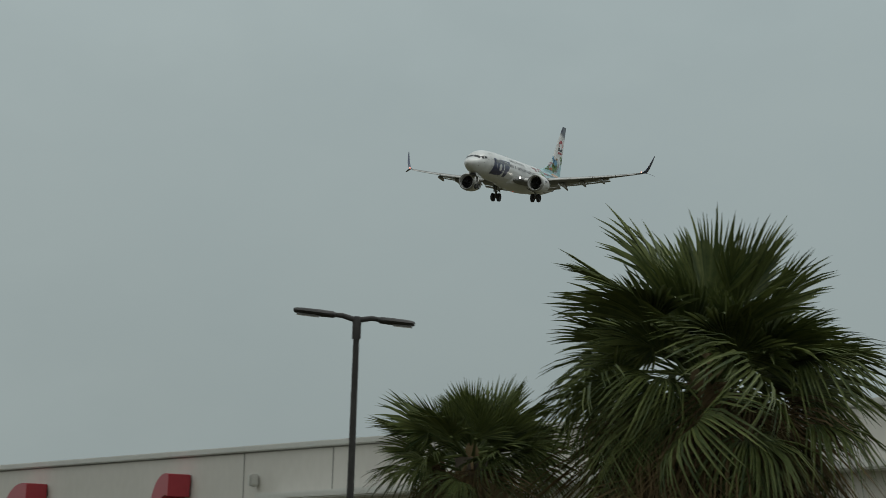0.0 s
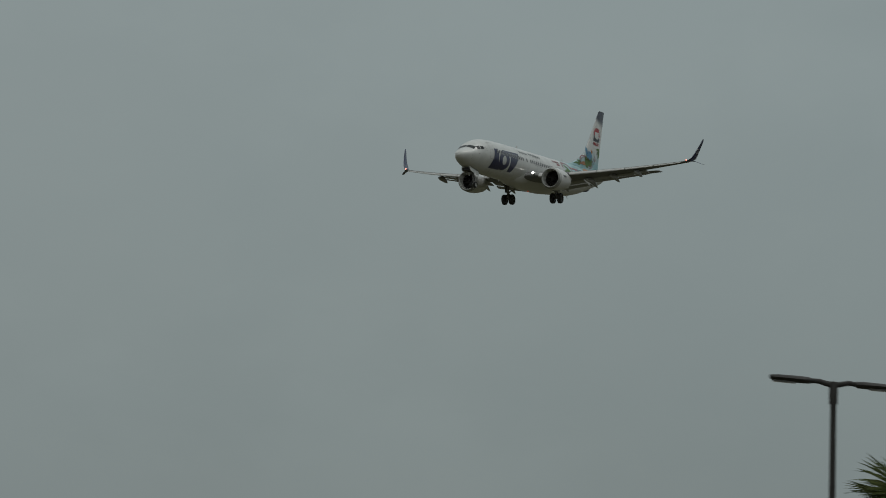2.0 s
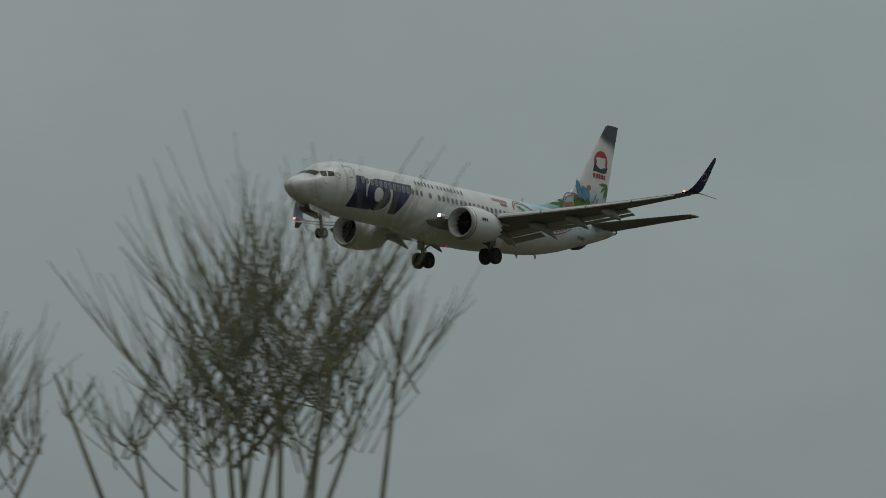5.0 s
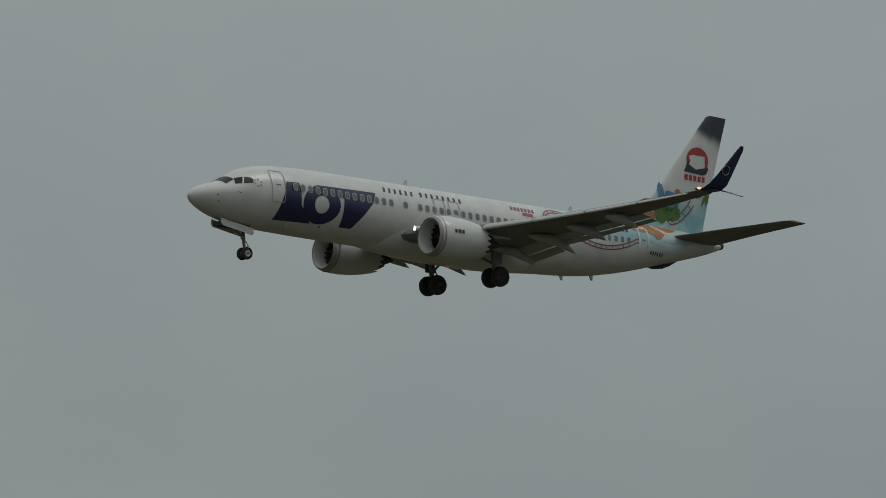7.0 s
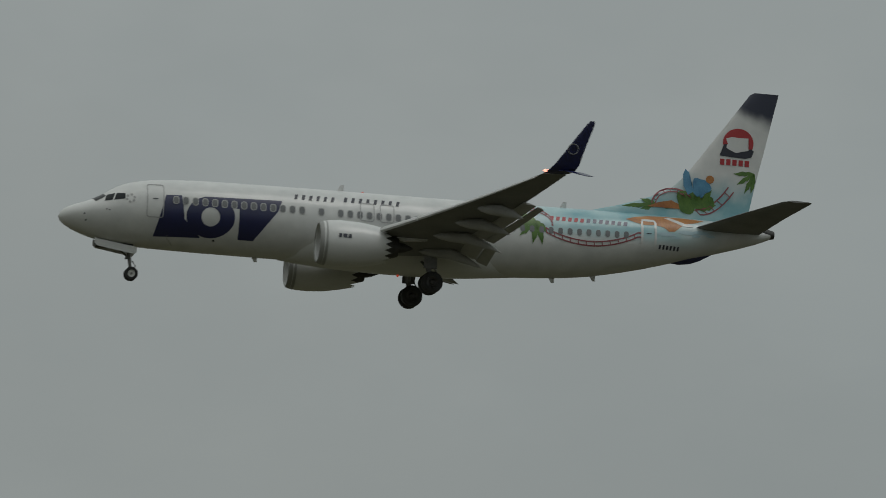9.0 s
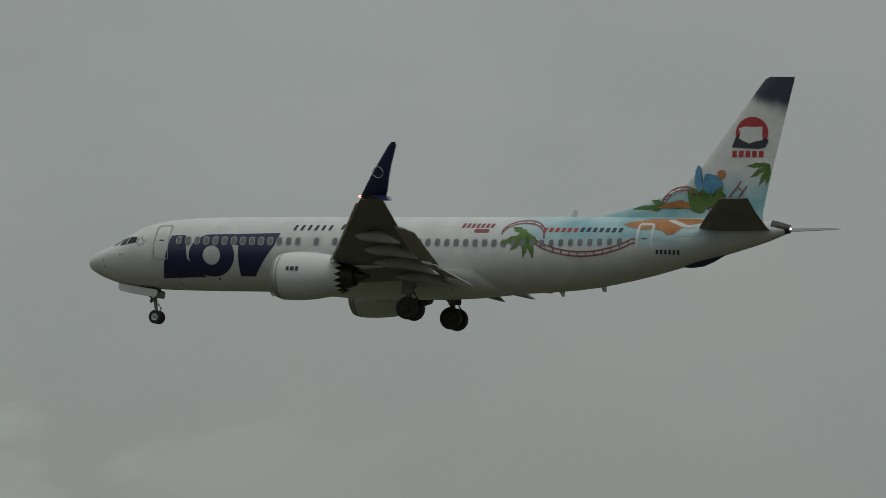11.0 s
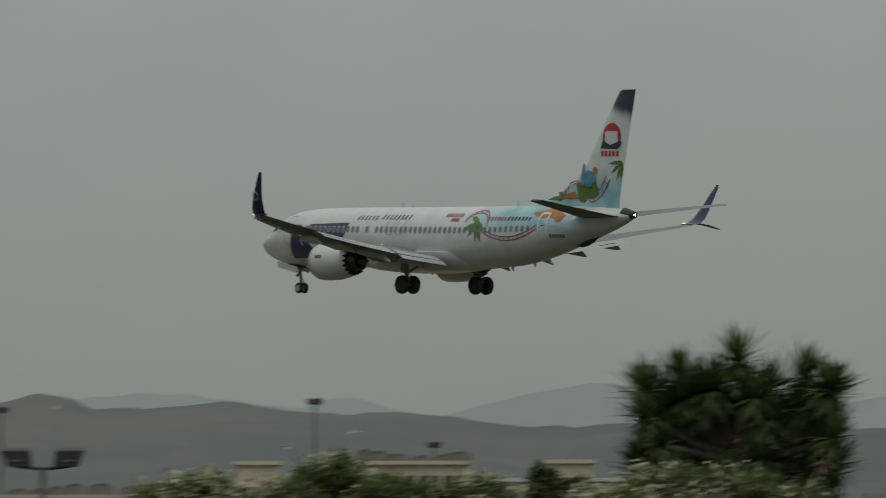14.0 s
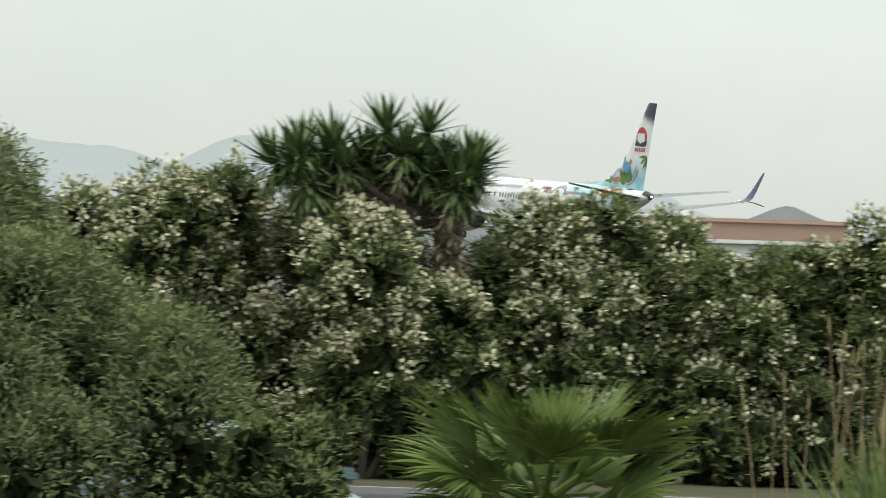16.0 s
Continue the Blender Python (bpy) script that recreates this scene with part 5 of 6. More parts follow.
HEDGE = 90.0
WHITE_BUSH = "green oleander bush full of white flower heads"
RED_BUSH = "dark oleander bush with crimson flowers"
for k, (az, el, radius, kind) in enumerate((
        (66.6, 1.05, 1.2, 0), (65.7, 1.0, 1.15, 0), (65.0, 1.25, 1.15, 0), (64.3, 1.32, 1.1, 0), (63.6, 1.14, 1.1, 0), (63.0, 0.92, 0.95, 0), (62.4, 0.25, 0.8, 0), (61.95, 0.8, 0.8, 0),
        (61.6, 1.08, 1.15, 0), (60.9, 1.17, 1.1, 0), (60.35, 0.98, 0.95, 0), (59.75, 0.62, 0.9, 0), (59.15, 0.78, 0.85, 0), (58.5, 0.98, 1.15, 0), (57.85, 1.12, 1.1, 0),
        (57.2, 1.03, 1.0, 0), (56.75, 0.86, 0.8, 1), (56.32, 0.56, 0.65, 1), (55.98, 0.36, 0.42, 1), (55.5, -0.10, 0.9, 0), (54.9, -0.24, 0.9, 0), (54.35, -0.10, 0.9, 0),
        (53.8, 0.24, 1.0, 0), (53.2, 0.30, 1.0, 0), (52.65, 0.24, 1.0, 0), (52.1, 0.52, 1.05, 0), (51.5, 0.33, 1.0, 0), (50.95, 0.28, 0.95, 0), (50.3, 0.08, 0.9, 0),
        (49.6, 0.20, 0.9, 0), (48.95, 0.40, 1.0, 0), (48.3, 0.33, 1.0, 0), (47.6, 0.2, 1.0, 0), (46.8, 0.1, 1.0, 0))):
    d = HEDGE / math.cos(radians(az - ROAD_AZ)) + 0.5 * math.sin(k * 2.1)
    shrub("oleander", RED_BUSH if kind else WHITE_BUSH, "bush", az, d, el, radius, 100 + k, OLEANDER, PETAL_RED if kind else PETAL_WHITE, 1050, 0.10 if kind else (0.42 if az > 61.2 else 0.30 if az > 56 else 0.24), group="oleander hedge")


def fan_mesh(seed, n, petiole, length, spread, mat, droop, full=1.04):
    """One fan-shaped palm leaf along +x: a stalk and blades, joined near the hub and split and drooping towards the tips."""
    rng = np.random.default_rng(seed)
    bm = tube(((0, 0, 0), (petiole * 0.5, 0, -0.02), (petiole, 0, -0.06)), (0.03, 0.022, 0.018), 6)
    hub = Vector((petiole, 0, -0.06))
    for k in range(n):
        a = radians(spread) * (2 * (k + 0.5) / n - 1)
        long_ = length * (0.72 + 0.28 * math.cos(a * 0.8)) * rng.uniform(0.88, 1.08)
        d = Vector((math.cos(a), math.sin(a), 0))
        s = Vector((-math.sin(a), math.cos(a), 0))
        bend = droop * rng.uniform(0.5, 1.5)
        fold = 0.35 * math.cos(a * 0.5)
        rows = []
        for u, w in ((0.04, 0.05), (0.35, 0.42), (0.60, 0.68), (0.84, 0.40), (1.0, 0.03)):
            sag = bend * max(0.0, u - 0.35) ** 1.8 * long_ * 2.0
            c = hub + d * long_ * u * (1 - 0.25 * bend * u) + Vector((0, 0, fold * abs(math.sin(a)) * u * long_ * 0.5 - sag))
            half = radians(spread) / n * full * w * long_
            rows.append((bm.verts.new(c - s * half), bm.verts.new(c - Vector((0, 0, half * 0.9))), bm.verts.new(c + s * half)))
        for p, q in zip(rows, rows[1:]):
            bm.faces.new((p[0], p[1], q[1], q[0]))
            bm.faces.new((p[1], p[2], q[2], q[1]))
    return mesh_of(bm, mat)


def fan_palm(label, az, dist, crown, size, count, seed, green, trunk=0.24, dead=26, spread=62, globe=1.7, most=3):
    """A fan palm: trunk, a globe of fan leaves and a skirt of dead ones."""
    rng = np.random.default_rng(seed)
    p = thing("fan_palm", label, "palm tree", "fan palms")
    p.location = spot(az, dist)
    part("trunk", tube([(0.02 * math.sin(k), 0.02 * math.cos(k), crown * k / 8) for k in range(9)], [trunk * (1.15 - 0.02 * k) for k in range(9)], 12), BARK, p, "rough grey-brown trunk")
    part("stalk_sheath", tube([(0, 0, crown + size * u) for u in (-1.5, -1.1, -0.5, 0.0, 0.2)], [size * r for r in (0.17, 0.20, 0.20, 0.16, 0.05)], 12), PALM_DEAD, p, "brown stubs of old leaf stalks")
    kinds = [fan_mesh(seed * 10 + k, (34, 34, 38, 48)[k], (0.55, 0.75, 0.85, 0.85)[k] * size, 0.86 * size, spread + 8 * k, green, (0.10, 0.22, 0.55, 1.15)[k], (1.1, 1.05, 0.75, 0.38)[k]) for k in range(4)]
    brown = [fan_mesh(seed * 10 + 5 + k, 38, 0.5 * size, 0.95 * size, 62, PALM_DEAD, 1.3, 0.6) for k in range(2)]
    for k in range(count + dead):
        old = k >= count
        if old:
            lift = radians(rng.uniform(-66, 12) if k % 3 else rng.uniform(-86, -50))
        else:
            u = (k + 0.5) / count
            lift = math.asin(max(-1.0, min(1.0, 1.0 - globe * u + rng.uniform(-0.12, 0.12))))
        turn = k * 2.39996 + rng.uniform(-0.2, 0.2)
        me = brown[k % 2] if old or (k > 0.62 * count and rng.random() < 0.4 and dead > 10) else kinds[min(most, int(4 * (k + 0.5) / count * 0.9 + rng.random() * 0.6))]
        leaf = part("dead_leaf" if old else "palm_leaf", me, None, p)
        z = crown + (size * rng.uniform(-0.3, 0.12) if not old else -size * rng.uniform(0.1, 1.1))
        leaf.matrix_basis = Matrix.Translation((0, 0, z)) @ Matrix.Rotation(turn, 4, "Z") @ Matrix.Rotation(-lift, 4, "Y") @ Matrix.Rotation(rng.uniform(-0.9, 0.9), 4, "X") @ Matrix.Scale(rng.uniform(0.66, 1.06), 4)
    return p


fan_palm("tall fan palm with a dense dark green crown and brown skirt", -73.33, 69, rise(69, 3.12), 1.44, 92, 3, PALM_GREEN, dead=110)
fan_palm("smaller fan palm beside a taller one", -71.14, 72, rise(72, 2.30), 0.86, 60, 4, PALM_GREEN, 0.2, 70)
fan_palm("young bright green fan palm near the road", 61.45, 36, 1.20, 0.70, 28, 5, PALM_YOUNG, 0.12, 4, globe=0.9, most=1)


def rosette_mesh(seed, n, length, mat):
    rng = np.random.default_rng(seed)
    out = []
    for k in range(n):
        u = (k + 0.5) / n
        lift = radians(84 - 140 * u ** 0.9 + rng.uniform(-8, 8))
        turn = k * 2.39996
        d = np.array([math.cos(turn) * math.cos(lift), math.sin(turn) * math.cos(lift), math.sin(lift)])
        side = np.array([-math.sin(turn), math.cos(turn), 0.0])
        long_ = length * rng.uniform(0.8, 1.1) * (0.75 + 0.25 * math.sin(math.pi * min(1, u * 1.4)))
        pts, half = [], []
        for v, w in ((0, 0.7), (0.3, 1.0), (0.65, 0.7), (1.0, 0.03)):
            pts.append(d * long_ * v + np.array([0, 0, -1]) * 0.16 * long_ * v ** 2 * (0.2 + u))
            half.append(side * w * 0.040)
        for i in range(3):
            out.append([pts[i] - half[i], pts[i + 1] - half[i + 1], pts[i + 1] + half[i + 1], pts[i] + half[i]])
    return quads("rosette", np.array(out), mat)


def yucca(label, az, dist, heads, fill, base, seed, drop=0.15):
    """A many-headed yucca: trunk, short branches, sword-leaf rosettes and skirts of dead leaves.
    heads: sideways, height of the outer heads; fill: half width, height and count of those between."""
    rng = np.random.default_rng(seed)
    y = thing("yucca", label, "yucca", "yuccas")
    y.matrix_world = Matrix.Translation(spot(az, dist)) @ Matrix.Rotation(facing(az), 4, "Z")
    kinds = [rosette_mesh(seed * 7 + k, 74, 0.78, YUCCA) for k in range(3)]
    skirt = rosette_mesh(seed * 7 + 5, 70, 0.55, YUCCA_DEAD)
    wide, high, count = fill
    foot = min(z for x, z in heads)
    heads = list(heads) + [(wide * math.sin(2.4 * k + 1.0), foot - drop + high * rng.random()) for k in range(count)]
    fork = Vector((base, 0, foot - 0.62))
    part("trunk", tube(((base - 0.1, 0, -0.1), (base, 0.03, fork.z * 0.5), fork), (0.24, 0.2, 0.2), 10), BARK, y, "grey-brown trunk")
    for k, (x, z) in enumerate(heads):
        yy = rng.uniform(-0.7, 0.7)
        h = part("leaf_rosette", kinds[k % 3], None, y)
        h.matrix_basis = Matrix.Translation((x, yy, z)) @ Matrix.Rotation(x * 0.22, 4, "Y") @ Matrix.Rotation(rng.uniform(0, 6), 4, "Z") @ Matrix.Scale(rng.uniform(0.85, 1.1), 4)
        part("stem", tube((fork, (base * 0.4 + x * 0.6, yy * 0.6, fork.z * 0.5 + z * 0.5), (x, yy, z)), (0.08, 0.06, 0.05), 8), BARK, y)
        if k % 2 == 0:
            s = part("dead_skirt", skirt, None, y, "brown skirt of dead leaves")
            s.matrix_basis = Matrix.Translation((x * 0.9, yy, z - 0.3)) @ Matrix.Rotation(math.pi, 4, "X") @ Matrix.Scale(0.8, 4)
    for k in range(9):
        s = part("dead_skirt", skirt, None, y)
        s.matrix_basis = Matrix.Translation((base + 0.14 * math.sin(3 * k), -0.3, fork.z + 0.45 - 0.17 * k)) @ Matrix.Rotation(math.pi, 4, "X") @ Matrix.Rotation(k, 4, "Z") @ Matrix.Scale(0.9, 4)
    return y


z2 = rise(88.3, 1.45)
yucca("many-headed yucca with sword leaves and brown skirt", 63.05, 88.3, [(x, z2 + z) for x, z in ((0.85, 0.0), (-1.55, -0.1), (-1.15, 0.15), (-0.7, 0.15), (0.02, 0.42), (0.62, 0.42), (0.3, 0.1), (-0.25, 0.0), (1.3, 0.0), (1.2, -0.3))], (1.25, 0.5, 22), 0.95, 11)
z1 = rise(97, 1.20)
yucca("many-headed yucca with sword leaves behind flowering bushes", 48.36, 97, [(x, z1 + z) for x, z in ((0.1, 0.05), (-0.9, 0.25), (0.0, 0.45), (1.05, 0.20), (-1.4, -0.15), (-1.3, -0.5), (1.45, -0.1), (1.35, -0.5), (0.5, 0.0), (-0.5, 0.0))], (1.5, 1.6, 46), 0.1, 12, 1.0)
shrub("oleander", WHITE_BUSH, "bush", 62.5, 87.0, 0.34, 0.8, 171, OLEANDER, PETAL_WHITE, 760, 0.62, group="oleander hedge")
shrub("oleander", WHITE_BUSH, "bush", 63.2, 87.0, 0.93, 1.0, 172, OLEANDER, PETAL_WHITE, 760, 0.62, group="oleander hedge")

# an olive tree and low bushes nearer the camera
shrub("olive_tree", "grey-green olive tree in front of the hedge", "tree", 66.1, 44, 0.48, 1.3, 301, OLIVE, None, 4200, leaf=0.075, slim=0.018, bare=0.25)
shrub("olive_tree", "tall grey-green olive tree in front of the hedge", "tree", 67.2, 46, 1.45, 1.15, 302, OLIVE, None, 4200, leaf=0.075, slim=0.018, bare=0.20)
shrub("bush", "low grey-green bush beside the road", "bush", 63.95, 43, -1.05, 0.5, 303, OLEANDER, None, 420, leaf=0.085, slim=0.02, bare=0.1)
shrub("cypress", "small dark conifer before the far buildings", "tree", 50.2, 330, 0.50, 1.1, 304, OLEANDER, None, 300, leaf=0.4, slim=0.1)
shrub("cypress", "small dark conifer before the far buildings", "tree", 49.9, 335, 0.40, 1.0, 305, OLEANDER, None, 300, leaf=0.4, slim=0.1)


def reeds(label, az, dist, wide, high, count, mat, seed, lean=0.18, blades=0):
    rng = np.random.default_rng(seed)
    r = thing("reed_clump", label, "reeds", "reeds by the road")
    r.matrix_world = Matrix.Translation(spot(az, dist)) @ Matrix.Rotation(facing(az), 4, "Z")
    kinds = []
    for k in range(5):
        tip = rng.uniform(-lean, lean)
        bm = tube(((0, 0, 0), (tip * 0.3, 0.02, high * 0.5), (tip, 0.05, high)), (0.013, 0.010, 0.006), 5)
        tube(((tip, 0.05, high), (tip * 1.1, 0.05, high + 0.12), (tip * 1.2, 0.06, high + 0.28)), (0.010, 0.024, 0.004), 5, bm)
        kinds.append(mesh_of(bm, mat))
    for k in range(count):
        s = part("stalk", kinds[k % 5], None, r)
        s.matrix_basis = Matrix.Translation((rng.uniform(-wide, wide), rng.uniform(-0.8, 0.8), 0)) @ Matrix.Rotation(rng.uniform(-0.12, 0.12), 4, "Y") @ Matrix.Rotation(rng.uniform(0, 6), 4, "Z") @ Matrix.Scale(rng.uniform(0.55, 1.1), 4)
    if blades:
        at = np.stack([rng.uniform(-wide, wide, blades), rng.uniform(-0.7, 0.7, blades), rng.uniform(0, 0.3, blades)], axis=1)
        way = unit(rng.normal(size=(blades, 3)) * 0.24 + np.array([0, 0, 1.0]))
        tagged(part("blade_tuft", quads("blade_tuft", leaves(rng, at, way, rng.uniform(0.50, 1.16, blades) * high * 1.08, 0.034, 0.10), REED_GREEN), None, r, "green reed leaves"), kind="stuff")
    return r


reeds("tall dry reed stalks before the hedge", 57.75, 84.0, 1.5, 2.15, 46, REED_DRY, 21)
reeds("tall dry reed stalks before the hedge", 59.4, 84.0, 0.55, 1.4, 4, REED_DRY, 22)
reeds("bright green reed clump at the roadside", 57.6, 37.0, 0.48, 1.5, 5, REED_DRY, 23, blades=1700)


# ---- parked cars ----
def car(label, az, dist, turn, paint):
    c = thing("car", label, "car", "parked cars")
    c.matrix_world = Matrix.Translation(spot(az, dist, 0.04)) @ Matrix.Rotation(facing(az) + radians(turn), 4, "Z")

    def rounded_ring(y, w, lo, hi):
        r = min(0.16, (hi - lo) * 0.45, w * 0.4)
        pts = []
        for cx, cz, a in ((w - r, hi - r, 0), (-w + r, hi - r, 90), (-w + r, lo + r, 180), (w - r, lo + r, 270)):
            pts += [Vector((cx + r * math.cos(radians(a + 22.5 * k)), y, cz + r * math.sin(radians(a + 22.5 * k)))) for k in range(5)]
        return pts
    shell = part("body", loft([rounded_ring(*q) for q in ((-2.05, 0.62, 0.35, 0.62), (-1.98, 0.78, 0.24, 0.72), (-1.5, 0.86, 0.20, 0.84), (-0.75, 0.88, 0.18, 0.94), (0.6, 0.89, 0.18, 0.97), (1.6, 0.87, 0.20, 0.98), (1.95, 0.80, 0.26, 0.92), (2.05, 0.66, 0.38, 0.80))]), paint, c)
    part("cabin_glass", loft([rounded_ring(*q) for q in ((-1.02, 0.70, 0.86, 0.95), (-0.45, 0.68, 0.88, 1.16), (-0.1, 0.64, 0.9, 1.28), (0.9, 0.63, 0.9, 1.29), (1.5, 0.62, 0.9, 1.14), (1.9, 0.60, 0.88, 0.97))]), GLASS_DARK, c, "dark car windows")
    part("roof", loft([rounded_ring(*q) for q in ((-0.40, 0.60, 1.17, 1.22), (-0.05, 0.62, 1.24, 1.32), (0.3, 0.63, 1.26, 1.365), (0.6, 0.63, 1.26, 1.372), (0.95, 0.62, 1.24, 1.35), (1.4, 0.58, 1.15, 1.21))]), paint, c)
    for s in (-1, 1):
        for y in (-1.3, 1.3):
            w = part("wheel", spin(((-0.1, 0.2), (-0.1, 0.29), (-0.05, 0.32), (0.05, 0.32), (0.1, 0.29), (0.1, 0.2)), "x", (s * 0.8, y, 0.32), 20), RUBBER, c)
            part("rim", spin(((-0.11, 0.05), (-0.11, 0.19), (0.11, 0.19), (0.11, 0.05)), "x", (s * 0.8, y, 0.32), 16), BARE, w, "metal wheel rim")
        part("headlight", box((s * 0.5 - 0.16, -2.06, 0.58), (s * 0.5 + 0.16, -1.95, 0.70), 0.03), LENS, c)
        part("tail_light", box((s * 0.6 - 0.1, 1.95, 0.66), (s * 0.6 + 0.1, 2.06, 0.86), 0.03), RED, c)
        part("mirror", box((s * 0.95 - 0.1, -0.66, 0.92), (s * 0.95 + 0.1, -0.55, 1.05), 0.04), paint, c)
        for a, b in (((-0.95, 0.70), (-0.3, 0.645)), ((1.86, 0.61), (1.35, 0.60))):
            part("pillar", tube(((s * a[1], a[0], 0.95), (s * (b[1] - 0.02), b[0], 1.19)), 0.035, 6), paint, c)
    return c


NEAR_CAR = car("silver hatchback driving along the road", 60.1, 38.7, 90, CAR_SILVER)
FAR_CAR = car("white hatchback driving along the road", 55.5, 43.0, 90, CAR_WHITE)
car("teal-grey car parked behind the olive tree", 64.6, 49.0, 20, CAR_TEAL)


# ---- wispy bare tree ----
def wispy_tree(label, az, dist, tufts, seed):
    """A thin-limbed tree; tufts: heading and height of a limb's end, length and number of its upright twigs, how far they fan."""
    rng = np.random.default_rng(seed)
    t = thing("wispy_tree", label, "tree", "wispy trees")
    t.location = spot(az, dist)
    base = spot(az, dist)
    trunk_top = Vector((0, 0, 2.2))
    part("trunk", tube(((0, 0, -0.1), (0.05, 0.03, 1.1), trunk_top), (0.10, 0.08, 0.06), 10), BARK, t)
    for a, e, size, n, fan in tufts:
        hub = spot(a, dist + rng.uniform(-0.5, 0.5), rise(dist, e)) - base
        bend = trunk_top.lerp(hub, 0.6) + Vector((rng.uniform(-0.12, 0.12), rng.uniform(-0.12, 0.12), 0.12))
        limb = part("limb", tube((trunk_top, bend, hub, hub + (hub - bend).normalized() * size * 0.3), (0.028, 0.014, 0.007, 0.003), 7), TWIG, t)
        bm = bmesh.new()
        for k in range(n):
            start = bend.lerp(hub, rng.uniform(0.72, 1.0)) + Vector(rng.normal(size=3)) * 0.10 * size
            tilt = 1.6 * fan * rng.uniform(-1, 1)
            d = (Vector((math.cos(radians(az)), math.sin(radians(az)), 0)) * -tilt + Vector((0, 0, 1)) + Vector(rng.normal(size=3)) * 0.12).normalized()
            long_ = size * rng.uniform(0.6, 1.25)
            curl = Vector((0, 0, 1)) * 0.34 * long_ * abs(tilt) + Vector(rng.normal(size=3)) * 0.05 * long_
            at = [start + d * long_ * u + curl * u * u for u in (0, 0.25, 0.5, 0.75, 1.0)]
            thick = rng.uniform(0.7, 1.2)
            tube(at, [thick * r for r in (0.0040, 0.0035, 0.0029, 0.0022, 0.0012)], 4, bm)
            for j in range(4):
                u = rng.uniform(0.1, 0.6)
                q = start + d * long_ * u + curl * u * u
                dd = (d + curl * u / long_ * 2 + Vector(rng.normal(size=3)) * 0.16).normalized()
                ln = long_ * rng.uniform(0.3, 0.6)
                tube((q, q + dd * ln * 0.5, q + dd * ln + Vector((0, 0, 0.06 * ln))), (0.0026, 0.0021, 0.0011), 3, bm)
        tagged(part("twig_spray", bm, TWIG, limb, "fine upright olive-brown twigs", smooth=False), kind="stuff")
    return t


wispy_tree("broom-like tree with dense fine olive-brown twigs", -53.6, 25, (
    (-52.95, 5.00, 0.62, 16, 0.75), (-53.42, 5.30, 0.74, 23, 0.8), (-53.89, 5.10, 0.80, 18, 0.7), (-54.31, 5.40, 0.70, 16, 0.7), (-53.26, 5.60, 0.60, 19, 0.8),
    (-53.85, 5.65, 0.78, 16, 0.6), (-54.63, 5.00, 0.74, 16, 0.7), (-52.46, 4.65, 0.40, 8, 0.8), (-53.60, 4.80, 0.60, 19, 1.0), (-53.15, 4.7, 0.5, 16, 1.0),
    (-54.2, 4.7, 0.6, 14, 1.0), (-51.75, 5.12, 0.14, 4, 0.8), (-54.95, 5.5, 0.5, 9, 0.6)), 31)
wispy_tree("low broom-like tree with fine upright twigs", -49.6, 24, (
    (-50.72, 4.50, 0.52, 23, 0.5), (-50.40, 4.50, 0.42, 14, 0.6), (-51.14, 4.50, 0.42, 16, 0.5), (-51.55, 4.46, 0.30, 8, 0.6), (-48.20, 4.50, 0.50, 8, 0.5),
    (-48.45, 4.48, 0.46, 9, 0.5), (-49.15, 4.46, 0.40, 12, 0.6), (-49.6, 4.42, 0.3, 5, 0.6), (-46.35, 4.48, 0.26, 4, 0.5), (-45.7, 4.5, 0.2, 4, 0.5), (-45.2, 4.5, 0.22, 4, 0.6)), 32)


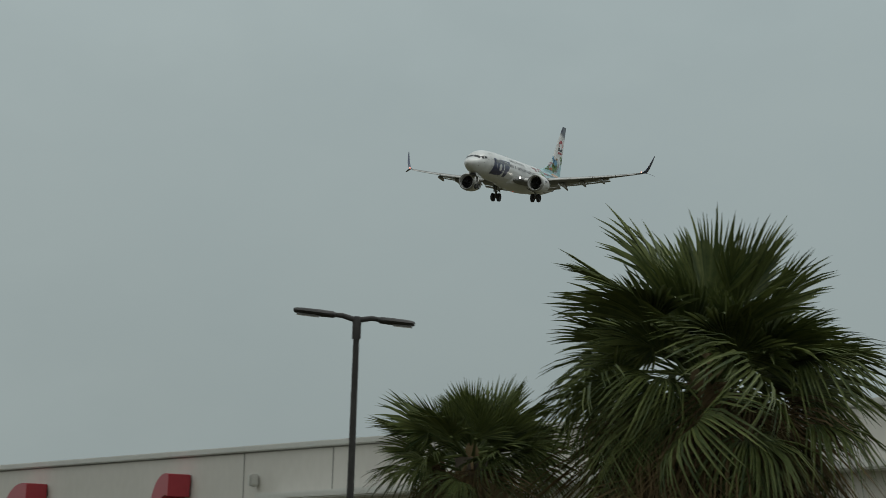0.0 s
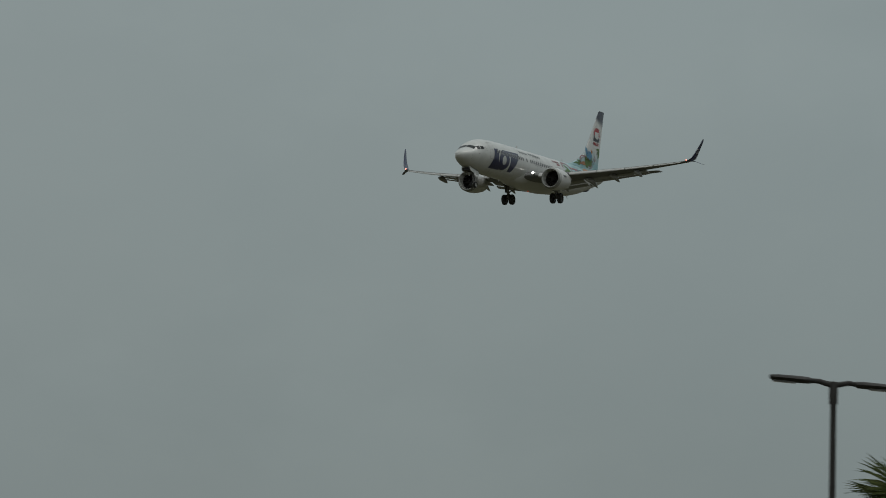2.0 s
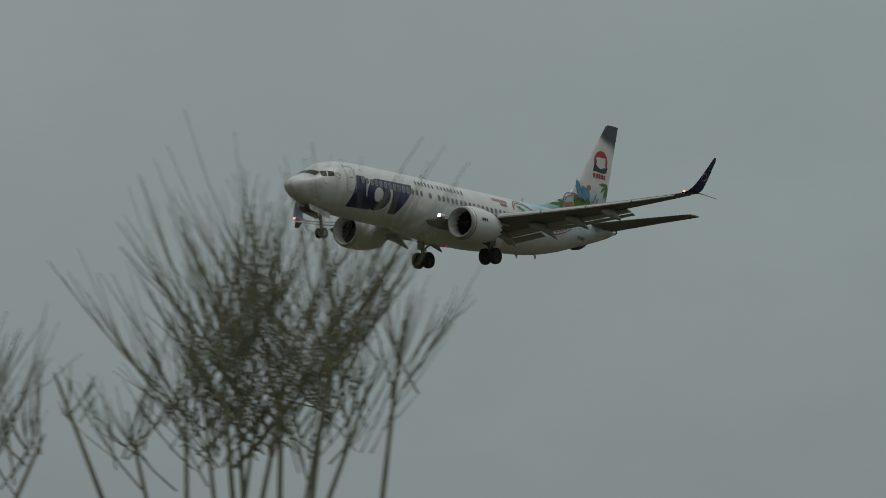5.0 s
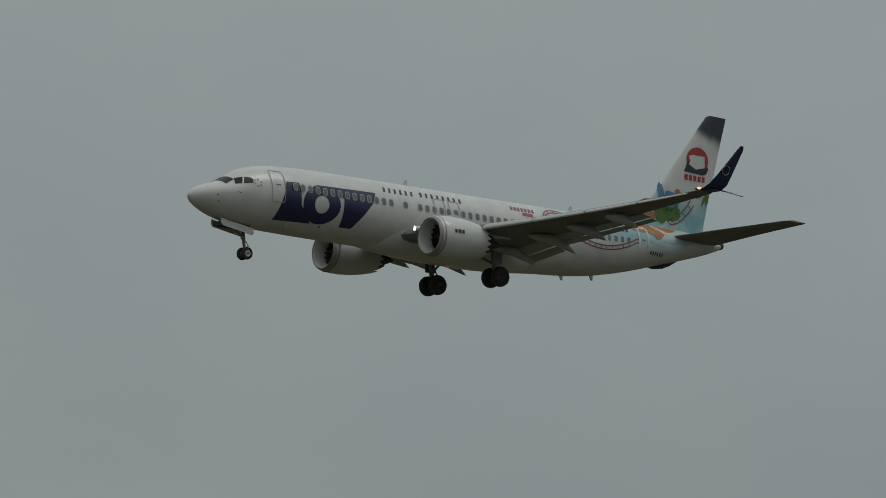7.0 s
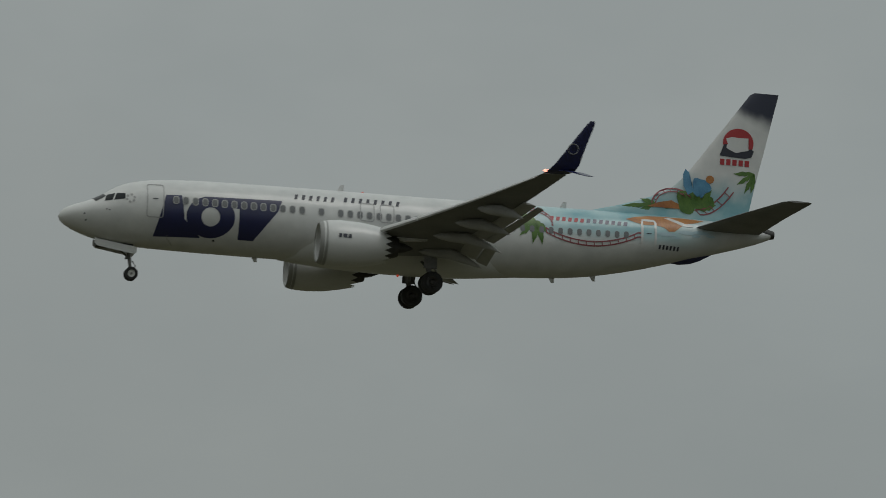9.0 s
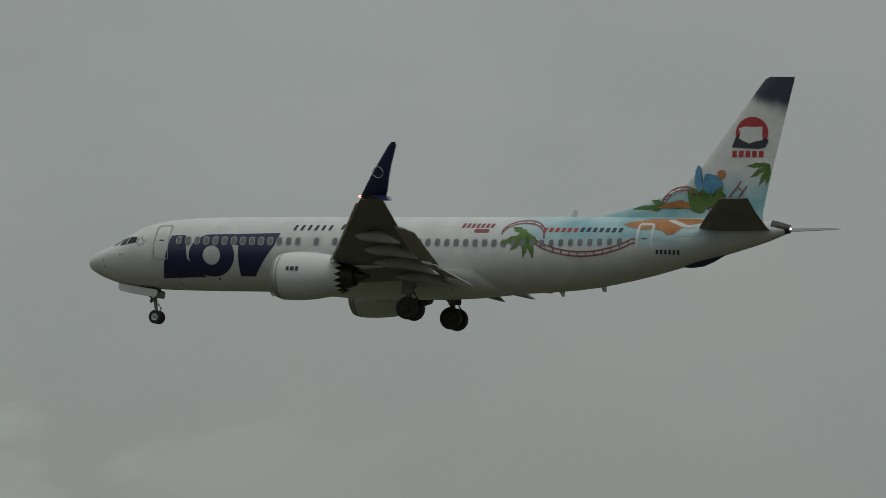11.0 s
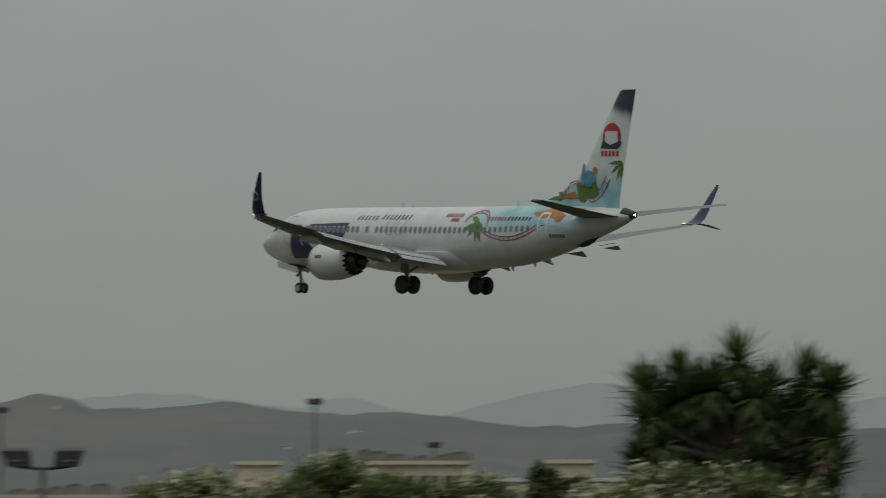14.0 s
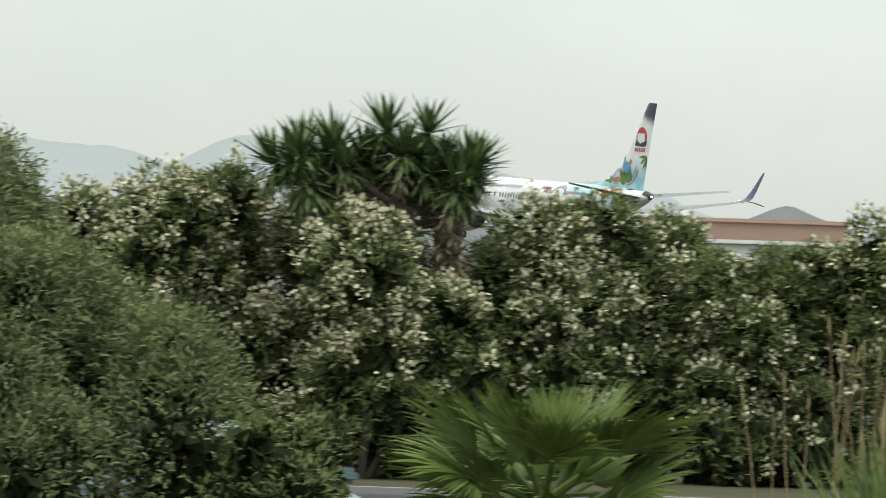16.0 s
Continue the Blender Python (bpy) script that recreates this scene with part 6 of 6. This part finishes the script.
# ---- the hall and the lamp at the start ----
def hall():
    b = thing("commercial_hall", "large cream panelled hall with a pale coping and red sign shapes", "building")
    p0 = spot(-66.75, 148)
    p1 = spot(-70.5, 122)
    along = (p1 - p0).normalized()
    b.matrix_world = Matrix.Translation(p0) @ Matrix.Rotation(math.atan2(along.y, along.x), 4, "Z")
    top = HALL_TOP
    part("wall", box((-30, 0.0, 0), (75, 25, top - 0.13), 0.0), CREAM, b, smooth=False)
    part("coping", box((-30.1, -0.08, top - 0.13), (75.1, 25.1, top), 0.02), COPING, b, "pale metal coping", smooth=False)
    # grey strip in place of the shadow line that the coping casts
    part("coping_shadow_strip", box((-30, -0.02, top - 0.155), (75, 0.02, top - 0.13)), JOINT_AND_SHADOW, b, smooth=False)
    part("canopy", box((20.0, -0.5, top - 1.22), (75, 0.0, top - 1.06), 0.03), COPING, b, "thin pale canopy", smooth=False)
    for x in HALL_JOINTS:
        part("panel_joint", box((x - 0.02, -0.012, 0), (x + 0.02, 0.02, top - 0.155)), JOINT_AND_SHADOW, b, smooth=False)
    for x, wide in SIGN_AT:
        prof = arc(0, 0, 0.9, 78, 180, 12) + arc(0, 0, 0.42, 180, 70, 12)
        front = [Vector((x + q[0] * wide, -0.55, top - 1.42 + q[1])) for q in prof]
        back = [Vector((v.x, -0.04, v.z)) for v in front]
        bm = loft([front, back], cap=False)
        n = len(prof) // 2
        vs = bm.verts[:]
        for ring_ in (vs[:2 * n], vs[2 * n:4 * n]):
            for k in range(n - 1):
                bm.faces.new((ring_[k], ring_[k + 1], ring_[2 * n - 2 - k], ring_[2 * n - 1 - k]))
        s = part("sign_shape", bm, SIGN_RED, b, "raised red sign shape")
        part("sign_stem", box((x - 0.9 * wide, -0.55, top - 2.9), (x - 0.42 * wide, -0.04, top - 1.42), 0.03), SIGN_RED, s)
    lamp = part("wall_lamp", box((LAMP_AT - 0.1, -0.22, top - 0.88), (LAMP_AT + 0.1, -0.02, top - 0.62), 0.03), COPING, b, "small pale wall lamp")
    part("lens", box((LAMP_AT + 0.0, -0.25, top - 0.86), (LAMP_AT + 0.12, -0.22, top - 0.64), 0.01), COPING, lamp)


HALL_TOP = 7.62
HALL_JOINTS, SIGN_AT, LAMP_AT = (-6.0, 17.85, 23.4, 29.2, 35.0, 40.8, 46.6), ((3.6, 1.75), (14.2, 1.15)), 18.8


def street_lamp(az, dist, el):
    top = rise(dist, el)
    k = dist * radians(1.0)
    m = thing("street_lamp", "grey street lamp with two flat arms", "street lamp")
    m.matrix_world = Matrix.Translation(spot(az, dist)) @ Matrix.Rotation(facing(az), 4, "Z")
    part("pole", tube(((0, 0, 0), (0, 0, top * 0.5), (0, 0, top - 0.3)), (0.074, 0.060, 0.046), 14), LAMP_GREY, m)
    part("collar", tube(((0, 0, top - 0.32), (0, 0, top - 0.02), (0, 0, top + 0.02)), (0.066, 0.066, 0.05), 14), LAMP_GREY, m)
    for s, tip, z in ((-1, 0.60, 0.095), (1, 0.545, -0.07)):
        x1, z1 = s * tip * k, top + z * k * 0.55
        part("arm", tube(((0, 0, top - 0.04), (s * 0.14 * k, 0, top + 0.01 + z * 0.1 * k), (s * 0.24 * k, 0, top + z * 0.22 * k)), (0.045, 0.04, 0.035), 10), LAMP_GREY, m)
        rings = []
        for u, w, h in ((0, 0.06, 0.035), (0.06, 0.11, 0.05), (0.3, 0.15, 0.055), (0.8, 0.15, 0.05), (0.96, 0.12, 0.04), (1, 0.06, 0.02)):
            x = s * 0.2 * k + (x1 - s * 0.2 * k) * u
            zz = top + z * 0.2 * k + (z1 - top - z * 0.2 * k) * u
            rings.append([Vector((x, w * math.cos(a), zz + h * math.sin(a))) for a in np.linspace(0, 2 * math.pi, 13)[:-1]])
        head = part("lamp_head", loft(rings), LAMP_GREY, m, "flat dark lamp head")
        part("lens", loft([[Vector((s * 0.2 * k + (x1 - s * 0.2 * k) * u, y, top + z * 0.2 * k + (z1 - top - z * 0.2 * k) * u + q)) for y, q in ((-0.09, -0.035), (0.09, -0.035), (0.09, -0.066), (-0.09, -0.066))] for u in (0.4, 0.92)]), LENS, head)


hall()
street_lamp(-70.02, 92, 3.57)


# ---- what moves ----
def motions():
    rows = []
    for t, x, y, z, heading, pitch, roll in AIRCRAFT_ROWS:
        h, p, r = radians(heading), radians(pitch), radians(roll)
        ahead = Vector((-math.cos(h) * math.cos(p), -math.sin(h) * math.cos(p), math.sin(p)))
        left = Vector((math.sin(h), -math.cos(h), 0))
        up = ahead.cross(left)
        left, up = left * math.cos(r) + up * math.sin(r), up * math.cos(r) - left * math.sin(r)
        turn = Matrix((ahead, left, up)).transposed().to_4x4()
        rows.append((t, Matrix.Translation((x, y, z)) @ turn))
    walk(jet, rows)
    # both cars drive on at an even pace, across the view to the right
    ahead = Vector((math.cos(radians(ROAD_AZ)), math.sin(radians(ROAD_AZ)), 0))
    for c, az, lane, t0 in ((NEAR_CAR, 60.1, 38.7, 15.3), (FAR_CAR, 55.5, 43.0, 15.3)):
        here = spot(az, lane / math.cos(radians(az - ROAD_AZ)), 0.04)
        turn = Matrix.Rotation(radians(ROAD_AZ + 90), 4, "Z")
        walk(c, [(t, Matrix.Translation(here + ahead * 9.8 * (t - t0)) @ turn) for t in (0.0, 8.0, 14.0, 15.0, 15.5, 16.0)])


motions()
